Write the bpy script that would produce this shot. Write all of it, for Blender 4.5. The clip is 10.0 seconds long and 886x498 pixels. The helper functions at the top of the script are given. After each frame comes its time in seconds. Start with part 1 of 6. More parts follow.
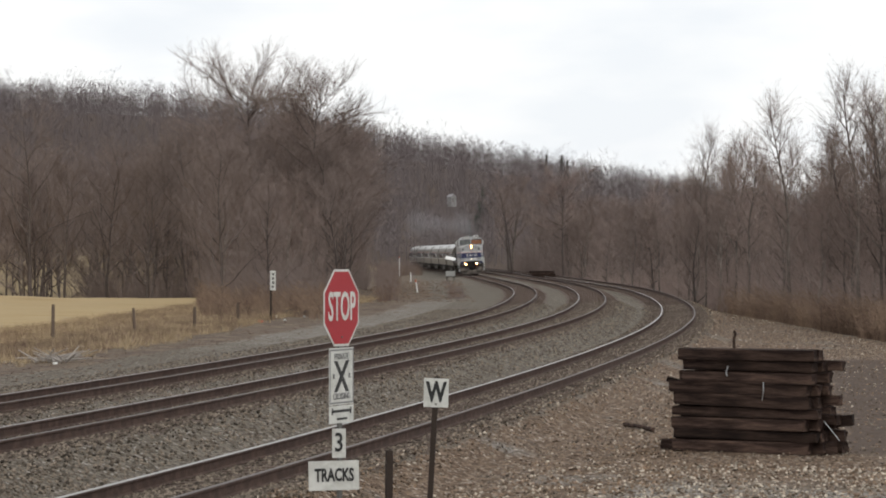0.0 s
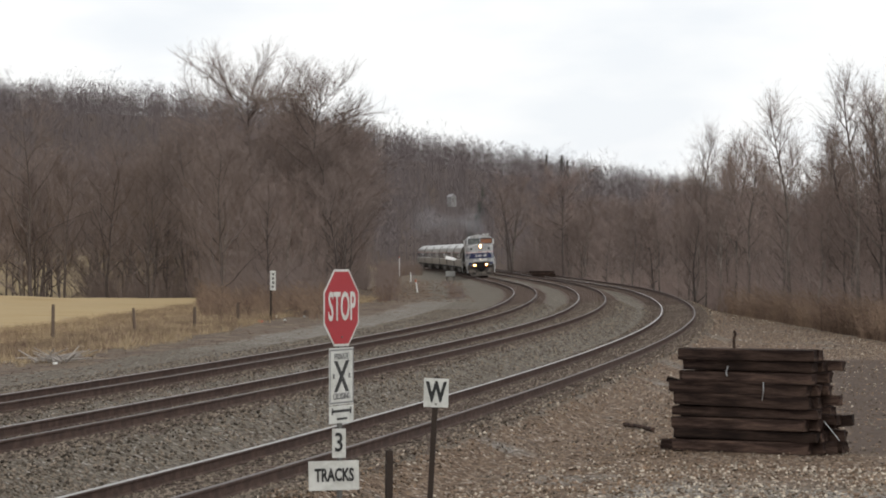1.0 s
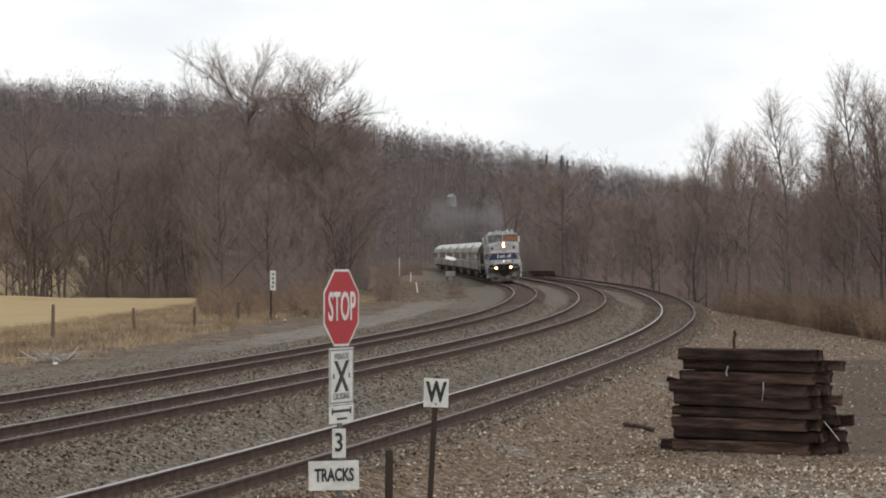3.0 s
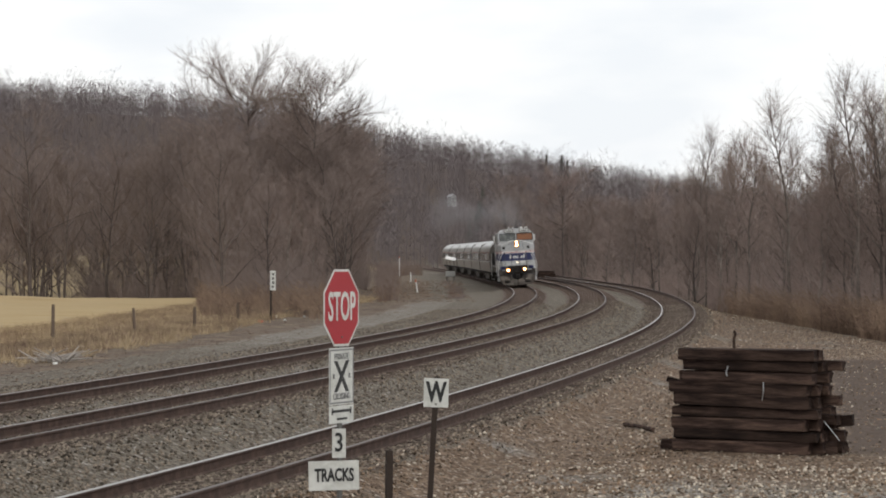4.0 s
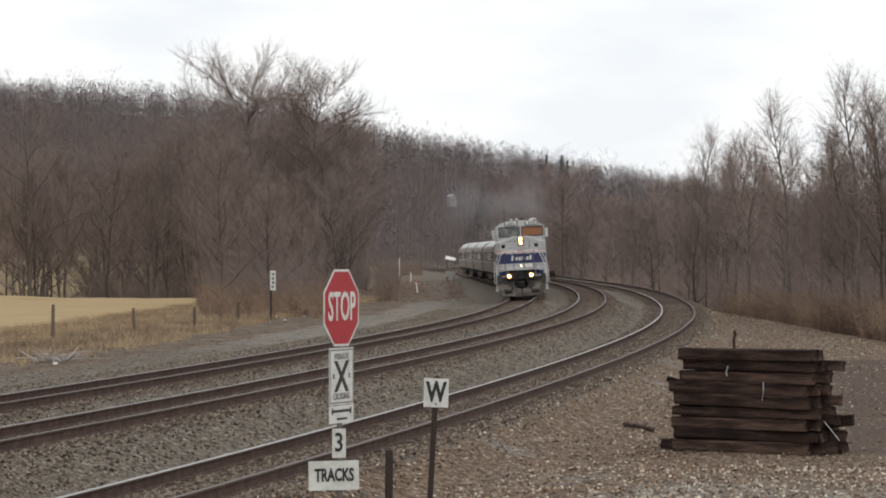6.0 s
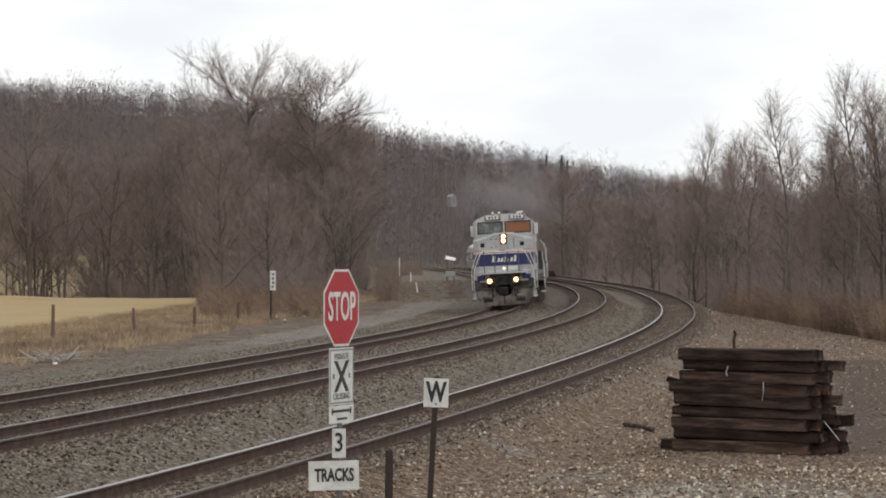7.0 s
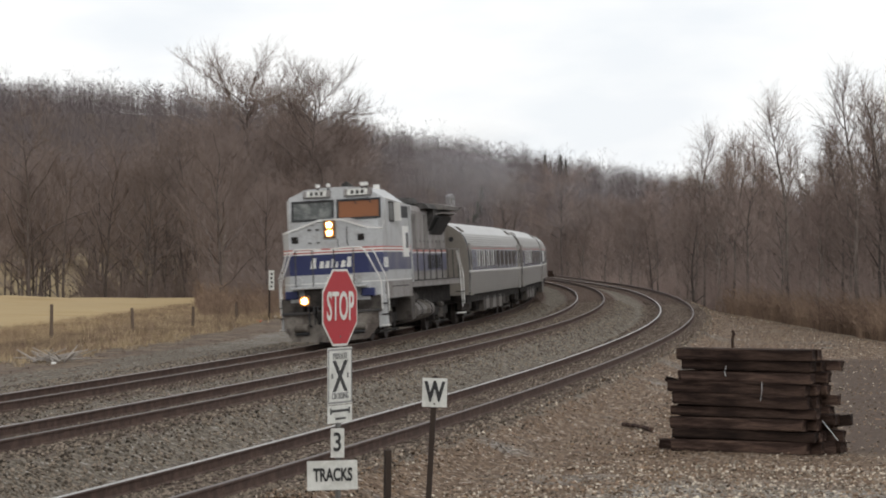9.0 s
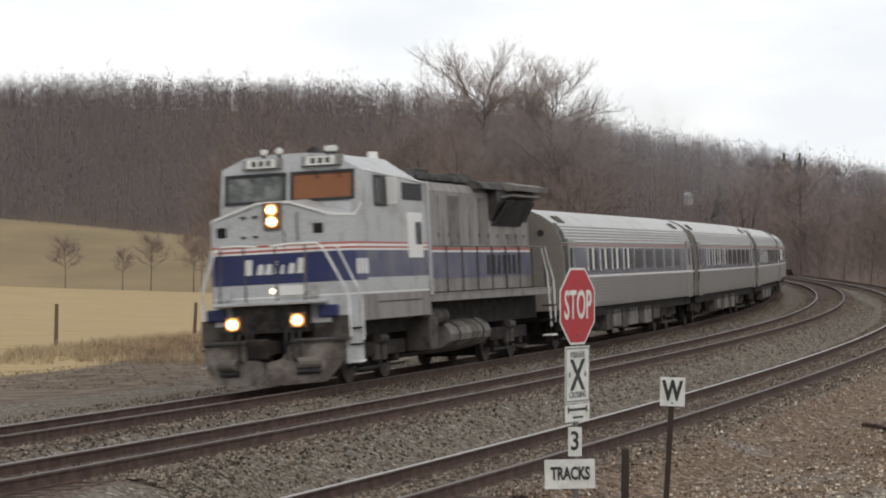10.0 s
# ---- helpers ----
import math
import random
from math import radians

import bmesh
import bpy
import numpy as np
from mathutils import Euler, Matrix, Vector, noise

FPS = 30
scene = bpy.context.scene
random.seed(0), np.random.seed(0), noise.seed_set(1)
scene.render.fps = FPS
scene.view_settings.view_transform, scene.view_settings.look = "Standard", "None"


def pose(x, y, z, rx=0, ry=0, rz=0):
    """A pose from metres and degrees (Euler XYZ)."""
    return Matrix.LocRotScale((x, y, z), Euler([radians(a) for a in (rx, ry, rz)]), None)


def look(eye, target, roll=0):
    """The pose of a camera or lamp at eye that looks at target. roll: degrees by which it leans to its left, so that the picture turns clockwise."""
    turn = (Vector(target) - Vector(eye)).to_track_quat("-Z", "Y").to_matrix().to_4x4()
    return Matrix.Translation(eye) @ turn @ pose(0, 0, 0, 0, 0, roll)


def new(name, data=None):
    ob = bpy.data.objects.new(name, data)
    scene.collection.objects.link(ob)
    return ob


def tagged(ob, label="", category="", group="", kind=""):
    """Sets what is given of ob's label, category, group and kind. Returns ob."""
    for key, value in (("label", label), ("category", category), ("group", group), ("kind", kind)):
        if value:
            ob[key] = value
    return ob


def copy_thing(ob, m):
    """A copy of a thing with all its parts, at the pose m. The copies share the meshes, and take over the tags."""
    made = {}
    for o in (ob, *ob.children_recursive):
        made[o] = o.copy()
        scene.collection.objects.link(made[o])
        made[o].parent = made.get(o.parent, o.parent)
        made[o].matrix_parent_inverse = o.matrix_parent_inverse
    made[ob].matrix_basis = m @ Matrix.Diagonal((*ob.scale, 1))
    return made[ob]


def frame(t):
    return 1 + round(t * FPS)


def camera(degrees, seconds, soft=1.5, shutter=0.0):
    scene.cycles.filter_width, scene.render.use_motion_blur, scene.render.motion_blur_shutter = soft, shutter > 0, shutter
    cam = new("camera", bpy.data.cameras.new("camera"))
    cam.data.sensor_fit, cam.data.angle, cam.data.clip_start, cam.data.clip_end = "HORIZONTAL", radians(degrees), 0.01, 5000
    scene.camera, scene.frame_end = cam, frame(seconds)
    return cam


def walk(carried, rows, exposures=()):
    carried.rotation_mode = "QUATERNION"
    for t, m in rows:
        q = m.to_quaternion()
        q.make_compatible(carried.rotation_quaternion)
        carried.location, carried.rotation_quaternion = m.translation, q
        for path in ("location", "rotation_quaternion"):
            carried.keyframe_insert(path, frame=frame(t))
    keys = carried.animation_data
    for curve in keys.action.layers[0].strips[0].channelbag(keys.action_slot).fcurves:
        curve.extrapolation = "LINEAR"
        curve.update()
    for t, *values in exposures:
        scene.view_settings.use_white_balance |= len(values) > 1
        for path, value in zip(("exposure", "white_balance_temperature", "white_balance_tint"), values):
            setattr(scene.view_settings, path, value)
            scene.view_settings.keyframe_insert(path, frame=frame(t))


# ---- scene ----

# ------------------------------------------------------------------ camera and its walk
EYE = (0.0, 0.0, 2.76)
cam = camera(17.746, 10.0, soft=1.9, shutter=0.35)


def aim(yaw, pitch):
    """The camera's pose, yaw to the left and pitch up, in degrees."""
    return pose(EYE[0], EYE[1], EYE[2], 90 + pitch, 0, yaw)


LEVEL = 0.068
walk(cam, [
    (0.0, aim(0, LEVEL)), (8.5, aim(0, LEVEL)), (8.8, aim(0, LEVEL)), (9.0, aim(-0.030, LEVEL - 0.005)), (9.1, aim(0, LEVEL - 0.015)),
    (9.2, aim(0.068, LEVEL - 0.028)), (9.3, aim(0.166, LEVEL - 0.045)), (9.4, aim(0.365, LEVEL - 0.070)),
    (9.5, aim(1.120, LEVEL - 0.102)), (9.6, aim(2.040, LEVEL - 0.092)), (9.7, aim(3.210, LEVEL - 0.068)),
    (9.8, aim(4.180, LEVEL - 0.052)), (9.9, aim(4.625, LEVEL - 0.035)), (10.0, aim(4.762, LEVEL - 0.032)),
], exposures=[(0.0, 0.0), (10.0, 0.0)])

# ------------------------------------------------------------------ overcast daylight
SUN_EL, SUN_AZ = 40.0, 155.0
world = bpy.data.worlds.new("overcast_sky")
scene.world = world
world.use_nodes = True
wt = world.node_tree
wt.nodes.clear()
w_out = wt.nodes.new("ShaderNodeOutputWorld")
w_bg = wt.nodes.new("ShaderNodeBackground")
w_sky = wt.nodes.new("ShaderNodeTexSky")
w_sky.sky_type, w_sky.sun_disc = "NISHITA", False
w_sky.sun_elevation, w_sky.sun_rotation = radians(SUN_EL), radians(SUN_AZ)
w_geo = wt.nodes.new("ShaderNodeTexCoord")
w_map = wt.nodes.new("ShaderNodeMapping")
w_map.inputs["Scale"].default_value = (5.0, 5.0, 16.0)
w_noise = wt.nodes.new("ShaderNodeTexNoise")
w_noise.inputs["Scale"].default_value = 1.6
w_noise.inputs["Detail"].default_value = 5.0
w_ramp = wt.nodes.new("ShaderNodeValToRGB")
w_ramp.color_ramp.elements[0].position, w_ramp.color_ramp.elements[0].color = 0.36, (9.3, 9.6, 10.0, 1)
w_ramp.color_ramp.elements[1].position, w_ramp.color_ramp.elements[1].color = 0.54, (10.7, 10.7, 10.7, 1)
w_mix = wt.nodes.new("ShaderNodeMix")
w_mix.data_type = "RGBA"
w_mix.inputs["Factor"].default_value = 0.93      # the cloud's share over the blue
wt.links.new(w_geo.outputs["Generated"], w_map.inputs["Vector"])
wt.links.new(w_map.outputs["Vector"], w_noise.inputs["Vector"])
wt.links.new(w_noise.outputs["Fac"], w_ramp.inputs["Fac"])
wt.links.new(w_sky.outputs["Color"], w_mix.inputs["A"])
wt.links.new(w_ramp.outputs["Color"], w_mix.inputs["B"])
wt.links.new(w_mix.outputs["Result"], w_bg.inputs["Color"])
w_bg.inputs["Strength"].default_value = 0.10
wt.links.new(w_bg.outputs["Background"], w_out.inputs["Surface"])

sun = new("sun", bpy.data.lights.new("sun", "SUN"))
sun.data.energy, sun.data.angle, sun.data.color = 0.75, radians(25), (1.0, 0.97, 0.92)
sun_dir = Vector((math.sin(radians(SUN_AZ)) * math.cos(radians(SUN_EL)), math.cos(radians(SUN_AZ)) * math.cos(radians(SUN_EL)), math.sin(radians(SUN_EL))))
sun.matrix_world = look(sun_dir * 50, (0, 0, 0))


# ------------------------------------------------------------------ materials
def material(name, colour, rough=0.85, metal=0.0, vary=0.25, scale=3.0, fine=40.0, bump=0.25, per_object=0.0, second=None, blend=(0.45, 0.6), emit=0.0, alpha=1.0, per_island=0.0, dist=0.02, grain=None, spec=None):
    """A surface with stains at one scale and grain at another; second: a colour that shows in patches."""
    m = bpy.data.materials.new(name)
    m.use_nodes = True
    nt = m.node_tree
    b = nt.nodes["Principled BSDF"]
    b.inputs["Roughness"].default_value, b.inputs["Metallic"].default_value = rough, metal
    b.inputs["Specular IOR Level"].default_value = spec if spec is not None else (0.12 if rough > 0.72 else 0.4)
    if emit:
        b.inputs["Emission Color"].default_value = (*colour, 1)
        b.inputs["Emission Strength"].default_value = emit
        b.inputs["Base Color"].default_value = (*colour, 1)
        return m
    co = nt.nodes.new("ShaderNodeTexCoord")
    big = nt.nodes.new("ShaderNodeTexNoise")
    big.inputs["Scale"].default_value, big.inputs["Detail"].default_value, big.inputs["Roughness"].default_value = scale, 6.0, 0.65
    small = nt.nodes.new("ShaderNodeTexNoise")
    small.inputs["Scale"].default_value, small.inputs["Detail"].default_value = fine, 4.0
    for n in (big, small):
        if grain:
            mp = nt.nodes.new("ShaderNodeMapping")
            mp.inputs["Scale"].default_value = grain
            nt.links.new(co.outputs["Object"], mp.inputs["Vector"])
            nt.links.new(mp.outputs["Vector"], n.inputs["Vector"])
        else:
            nt.links.new(co.outputs["Object"], n.inputs["Vector"])
    base = nt.nodes.new("ShaderNodeMix")
    base.data_type = "RGBA"
    base.inputs["A"].default_value = (*colour, 1)
    base.inputs["B"].default_value = (*(second or colour), 1)
    if second:
        ramp = nt.nodes.new("ShaderNodeMapRange")
        ramp.inputs["From Min"].default_value, ramp.inputs["From Max"].default_value = blend
        nt.links.new(big.outputs["Fac"], ramp.inputs["Value"])
        nt.links.new(ramp.outputs["Result"], base.inputs["Factor"])
    value = nt.nodes.new("ShaderNodeMath")
    value.operation = "MULTIPLY_ADD"
    nt.links.new(small.outputs["Fac"], value.inputs[0])
    value.inputs[1].default_value, value.inputs[2].default_value = 2 * vary, 1 - vary
    last = value.outputs["Value"]
    stain = nt.nodes.new("ShaderNodeMath")
    stain.operation = "MULTIPLY_ADD"
    nt.links.new(big.outputs["Fac"], stain.inputs[0])
    stain.inputs[1].default_value, stain.inputs[2].default_value = vary, 1 - vary / 2
    times = nt.nodes.new("ShaderNodeMath")
    times.operation = "MULTIPLY"
    nt.links.new(last, times.inputs[0])
    nt.links.new(stain.outputs["Value"], times.inputs[1])
    last = times.outputs["Value"]
    for amount, node, socket in ((per_object, "ShaderNodeObjectInfo", "Random"), (per_island, "ShaderNodeNewGeometry", "Random Per Island")):
        if amount:
            info = nt.nodes.new(node)
            spread = nt.nodes.new("ShaderNodeMath")
            spread.operation = "MULTIPLY_ADD"
            nt.links.new(info.outputs[socket], spread.inputs[0])
            spread.inputs[1].default_value, spread.inputs[2].default_value = 2 * amount, 1 - amount
            prod = nt.nodes.new("ShaderNodeMath")
            prod.operation = "MULTIPLY"
            nt.links.new(last, prod.inputs[0])
            nt.links.new(spread.outputs["Value"], prod.inputs[1])
            last = prod.outputs["Value"]
    out = nt.nodes.new("ShaderNodeVectorMath")
    out.operation = "SCALE"
    nt.links.new(base.outputs["Result"], out.inputs[0])
    nt.links.new(last, out.inputs["Scale"])
    nt.links.new(out.outputs["Vector"], b.inputs["Base Color"])
    if bump:
        bp = nt.nodes.new("ShaderNodeBump")
        bp.inputs["Strength"].default_value, bp.inputs["Distance"].default_value = bump, dist
        nt.links.new(small.outputs["Fac"], bp.inputs["Height"])
        nt.links.new(bp.outputs["Normal"], b.inputs["Normal"])
    return m


M = {
    "rail_top": material("worn_rail_head", (0.36, 0.345, 0.33), 0.38, 0.9, 0.15, 6, 60, 0.05),
    "rail_mid": material("half_worn_rail_head", (0.20, 0.178, 0.165), 0.45, 0.75, 0.2, 6, 60, 0.06),
    "rail_dull": material("dull_rail_head", (0.12, 0.10, 0.09), 0.55, 0.5, 0.2, 6, 60, 0.08),
    "rail": material("rusty_rail", (0.070, 0.046, 0.038), 0.8, 0.0, 0.35, 4, 50, 0.2, second=(0.10, 0.067, 0.053)),
    "tie": material("weathered_tie", (0.072, 0.052, 0.042), 0.9, 0, 0.4, 5, 60, 0.5, per_object=0.3, second=(0.12, 0.088, 0.07)),
    "tie_dark": material("creosoted_wood", (0.026, 0.0165, 0.0135), 0.85, 0, 0.5, 2.2, 14, 0.9, per_object=0.55, second=(0.085, 0.055, 0.042), blend=(0.45, 0.68), grain=(0.6, 5, 5), spec=0.1),
    "sign_faded": material("faded_lettering", (0.22, 0.22, 0.215), 0.6, 0, 0.15, 6, 60, 0.0),
    "strap": material("galvanised_strap", (0.36, 0.36, 0.36), 0.45, 0.7, 0.1, 8, 60, 0.05),
    "stone": material("ballast_stone", (0.142, 0.116, 0.091), 0.9, 0, 0.3, 4, 60, 0.3, per_island=0.75, second=(0.165, 0.135, 0.106)),
    "stone_pale": material("pale_gravel", (0.43, 0.38, 0.31), 0.9, 0, 0.3, 4, 60, 0.3, per_island=0.6, second=(0.2, 0.14, 0.10)),
    "stone_rust": material("rusty_gravel", (0.175, 0.122, 0.082), 0.9, 0, 0.3, 0.45, 60, 0.3, per_island=0.8, second=(0.14, 0.112, 0.088), blend=(0.45, 0.6)),
    "strap_wood": material("bleached_branch", (0.33, 0.30, 0.27), 0.9, 0, 0.2, 4, 40, 0.2),
    "leaf_litter": material("fallen_leaves", (0.145, 0.098, 0.068), 0.9, 0, 0.3, 4, 60, 0.2, per_island=0.5),
    "bark": material("grey_bark", (0.092, 0.074, 0.066), 0.95, 0, 0.3, 2, 25, 0.4, per_object=0.25, second=(0.13, 0.108, 0.096)),
    "pale_bark": material("pale_sapling_bark", (0.12, 0.099, 0.086), 0.95, 0, 0.3, 2, 25, 0.3, per_object=0.4, second=(0.18, 0.153, 0.135)),
    "twig": material("bare_twigs", (0.198, 0.157, 0.140), 0.95, 0, 0.15, 0.5, 20, 0.0, per_object=0.16, per_island=0.12),
    "pale_twig": material("reddish_pale_twigs", (0.222, 0.172, 0.150), 0.95, 0, 0.15, 0.5, 20, 0.0, per_object=0.2, per_island=0.15),
    # bare twigs, with aerial haze put in as a slight blue-grey tint
    "far_twig": material("hazy_bare_woods", (0.15, 0.127, 0.126), 0.95, 0, 0.4, 0.03, 2, 0.0, per_island=0.12),
    "conifer": material("dark_conifer", (0.062, 0.075, 0.058), 0.95, 0, 0.3, 0.4, 10, 0.0, per_island=0.35),
    "brush": material("dry_brush", (0.25, 0.178, 0.128), 0.95, 0, 0.2, 0.3, 20, 0.0, per_island=0.4, second=(0.135, 0.092, 0.07)),
    "straw": material("dry_straw", (0.40, 0.31, 0.195), 0.95, 0, 0.2, 0.3, 20, 0.0, per_island=0.35, second=(0.23, 0.17, 0.11)),
    "post_wood": material("weathered_post", (0.12, 0.09, 0.07), 0.95, 0, 0.3, 6, 60, 0.4, per_object=0.2),
    "sign_white": material("sign_white", (0.62, 0.62, 0.58), 0.5, 0, 0.08, 5, 60, 0.03, second=(0.5, 0.5, 0.46)),
    "sign_red": material("sign_red", (0.36, 0.02, 0.028), 0.5, 0, 0.10, 4, 50, 0.03),
    "sign_black": material("sign_black", (0.02, 0.02, 0.02), 0.5, 0, 0.1, 4, 50, 0.0),
    "sign_steel": material("sign_steel", (0.14, 0.135, 0.125), 0.6, 0.4, 0.1, 4, 50, 0.05),
    "post_steel": material("rusty_sign_post", (0.045, 0.034, 0.028), 0.8, 0.1, 0.3, 8, 60, 0.2),
    "white_paint": material("white_paint", (0.72, 0.71, 0.68), 0.5, 0, 0.12, 4, 40, 0.05),
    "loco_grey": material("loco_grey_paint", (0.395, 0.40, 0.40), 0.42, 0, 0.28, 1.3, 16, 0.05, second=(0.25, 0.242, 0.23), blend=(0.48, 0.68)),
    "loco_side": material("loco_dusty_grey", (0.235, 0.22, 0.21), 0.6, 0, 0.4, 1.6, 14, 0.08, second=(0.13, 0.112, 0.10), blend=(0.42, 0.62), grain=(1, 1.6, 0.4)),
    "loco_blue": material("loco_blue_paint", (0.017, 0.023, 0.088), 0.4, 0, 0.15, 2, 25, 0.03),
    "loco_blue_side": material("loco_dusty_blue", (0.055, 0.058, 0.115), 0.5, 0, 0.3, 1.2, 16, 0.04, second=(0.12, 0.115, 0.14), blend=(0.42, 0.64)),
    "loco_red": material("loco_red_stripe", (0.40, 0.09, 0.07), 0.45, 0, 0.12, 3, 30, 0.0),
    "loco_white": material("loco_white_paint", (0.68, 0.67, 0.64), 0.45, 0, 0.12, 3, 30, 0.03),
    # grime, with the shade below the train put into the near-black colour
    "under": material("grimy_shaded_underframe", (0.018, 0.016, 0.015), 0.85, 0.0, 0.35, 3, 30, 0.3, second=(0.038, 0.033, 0.029)),
    "grime_grey": material("grimy_grey_steel", (0.15, 0.134, 0.117), 0.75, 0.1, 0.4, 2, 25, 0.15, second=(0.085, 0.072, 0.06)),
    "grime_dark": material("oily_steel", (0.085, 0.075, 0.067), 0.75, 0.0, 0.4, 2, 25, 0.2, second=(0.035, 0.03, 0.027)),
    "wheel": material("steel_wheel", (0.06, 0.05, 0.045), 0.7, 0.3, 0.3, 5, 40, 0.1),
    "black": material("matt_black", (0.02, 0.02, 0.021), 0.7, 0, 0.2, 4, 40, 0.05),
    "soot": material("sooty_roof", (0.05, 0.048, 0.046), 0.85, 0, 0.3, 2, 20, 0.1, second=(0.09, 0.085, 0.08)),
    "glass": material("dark_window_glass", (0.014, 0.016, 0.02), 0.18, 0, 0.1, 2, 20, 0.0, spec=0.12),
    "pale_glass": material("dusty_windscreen", (0.075, 0.08, 0.075), 0.12, 0, 0.4, 3, 9, 0.0, second=(0.15, 0.155, 0.145)),
    "amber": material("amber_sunshade", (0.195, 0.068, 0.020), 0.35, 0, 0.15, 3, 30, 0.0),
    "stainless": material("stainless_steel", (0.45, 0.445, 0.43), 0.40, 0.9, 0.08, 1.2, 30, 0.02, second=(0.38, 0.37, 0.35)),
    "stainless_dull": material("dull_stainless", (0.36, 0.345, 0.32), 0.36, 0.9, 0.15, 1.2, 30, 0.03),
    "car_end": material("grimy_car_end", (0.20, 0.18, 0.155), 0.7, 0.2, 0.3, 1.5, 20, 0.1),
    "lamp": material("lit_headlamp", (1.0, 0.55, 0.22), emit=26.0),
    "car_band": material("window_band", (0.36, 0.38, 0.43), 0.26, 0.95, 0.15, 0.5, 20, 0.0, second=(0.22, 0.26, 0.36), blend=(0.45, 0.6)),
    # emissive orange that stands in for the glare round the lamps
    "lamp_halo": material("painted_lamp_halo", (1.0, 0.38, 0.10), emit=1.3),
    "tank_grey": material("dusty_tank", (0.165, 0.152, 0.14), 0.7, 0.1, 0.4, 1.5, 20, 0.1, second=(0.085, 0.075, 0.067)),
    "plough_steel": material("dusty_plough", (0.20, 0.178, 0.155), 0.75, 0.1, 0.4, 1.4, 18, 0.15, second=(0.075, 0.062, 0.054), blend=(0.42, 0.58)),
    "lamp_dim": material("lit_marker_lamp", (1.0, 0.85, 0.6), emit=2.5),
    "lamp_ring": material("headlamp_housing", (0.16, 0.10, 0.05), 0.5, 0.2, 0.2, 4, 30, 0.0),
    "orange": material("orange_marker", (0.45, 0.085, 0.035), 0.5, 0, 0.1, 4, 40, 0.0),
    "box_grey": material("grey_cabinet", (0.34, 0.34, 0.32), 0.55, 0.3, 0.15, 2, 30, 0.05),
    "barn": material("barn_siding", (0.27, 0.262, 0.255), 0.7, 0, 0.1, 1, 10, 0.0),
    "roof": material("barn_roof", (0.25, 0.24, 0.24), 0.6, 0.2, 0.15, 1, 10, 0.0),
}


# ------------------------------------------------------------------ mesh helpers
def part(name, bm, mat, parent=None, label=""):
    """Links a bmesh as one mesh object, under a thing or a part."""
    me = bpy.data.meshes.new(name)
    bmesh.ops.recalc_face_normals(bm, faces=bm.faces)
    bm.to_mesh(me)
    bm.free()
    me.materials.append(M[mat])
    ob = new(name, me)
    if parent:
        ob.parent = parent
    return tagged(ob, label)


def soup(name, verts, faces, mat, parent=None, label="", smooth=False):
    """Links arrays of vertices and faces as one mesh object."""
    me = bpy.data.meshes.new(name)
    me.from_pydata(verts, [], faces)
    me.materials.append(M[mat])
    if smooth:
        me.shade_smooth()
    ob = new(name, me)
    if parent:
        ob.parent = parent
    return tagged(ob, label)


def box(bm, x0, x1, y0, y1, z0, z1, bevel=0.0):
    v = [bm.verts.new(c) for c in ((x0, y0, z0), (x1, y0, z0), (x1, y1, z0), (x0, y1, z0), (x0, y0, z1), (x1, y0, z1), (x1, y1, z1), (x0, y1, z1))]
    f = [bm.faces.new([v[i] for i in q]) for q in ((0, 3, 2, 1), (4, 5, 6, 7), (0, 1, 5, 4), (1, 2, 6, 5), (2, 3, 7, 6), (3, 0, 4, 7))]
    if bevel:
        edges = list({e for q in f for e in q.edges})
        bmesh.ops.bevel(bm, geom=edges, offset=bevel, segments=2, affect="EDGES", profile=0.5)
    return bm


def boxed(*a, **k):
    return box(bmesh.new(), *a, **k)


def tube(bm, a, b, r, n=8, r2=None, caps=True):
    """A round bar from a to b."""
    a, b = Vector(a), Vector(b)
    d = (b - a).normalized()
    u = d.orthogonal().normalized()
    w = d.cross(u)
    r2 = r if r2 is None else r2
    ra = [bm.verts.new(a + (u * math.cos(t) + w * math.sin(t)) * r) for t in (2 * math.pi * i / n for i in range(n))]
    rb = [bm.verts.new(b + (u * math.cos(t) + w * math.sin(t)) * r2) for t in (2 * math.pi * i / n for i in range(n))]
    for i in range(n):
        bm.faces.new((ra[i], ra[(i + 1) % n], rb[(i + 1) % n], rb[i]))
    if caps:
        bm.faces.new(ra[::-1])
        bm.faces.new(rb)
    return bm


def bar(pts, r, n=6):
    bm = bmesh.new()
    for a, b in zip(pts, pts[1:]):
        tube(bm, a, b, r, n)
    return bm


def hull(pts):
    bm = bmesh.new()
    for p in pts:
        bm.verts.new(p)
    bmesh.ops.convex_hull(bm, input=bm.verts)
    return bm


def loft(rings, closed=True, caps=True, bm=None):
    """Skins rings of equal length."""
    bm = bm or bmesh.new()
    vs = [[bm.verts.new(p) for p in ring] for ring in rings]
    n = len(vs[0])
    for a, b in zip(vs, vs[1:]):
        for i in range(n if closed else n - 1):
            bm.faces.new((a[i], a[(i + 1) % n], b[(i + 1) % n], b[i]))
    if caps:
        bm.faces.new(vs[0][::-1])
        bm.faces.new(vs[-1])
    return bm


def prism(profile, y0, y1):
    """A profile of (x, z) drawn along y."""
    return loft([[(x, y0, z) for x, z in profile], [(x, y1, z) for x, z in profile]])


def slab(corners, thick, n):
    """A plate with four corners, thickened along n."""
    n = Vector(n).normalized() * thick
    return loft([[Vector(c) for c in corners], [Vector(c) + n for c in corners]])


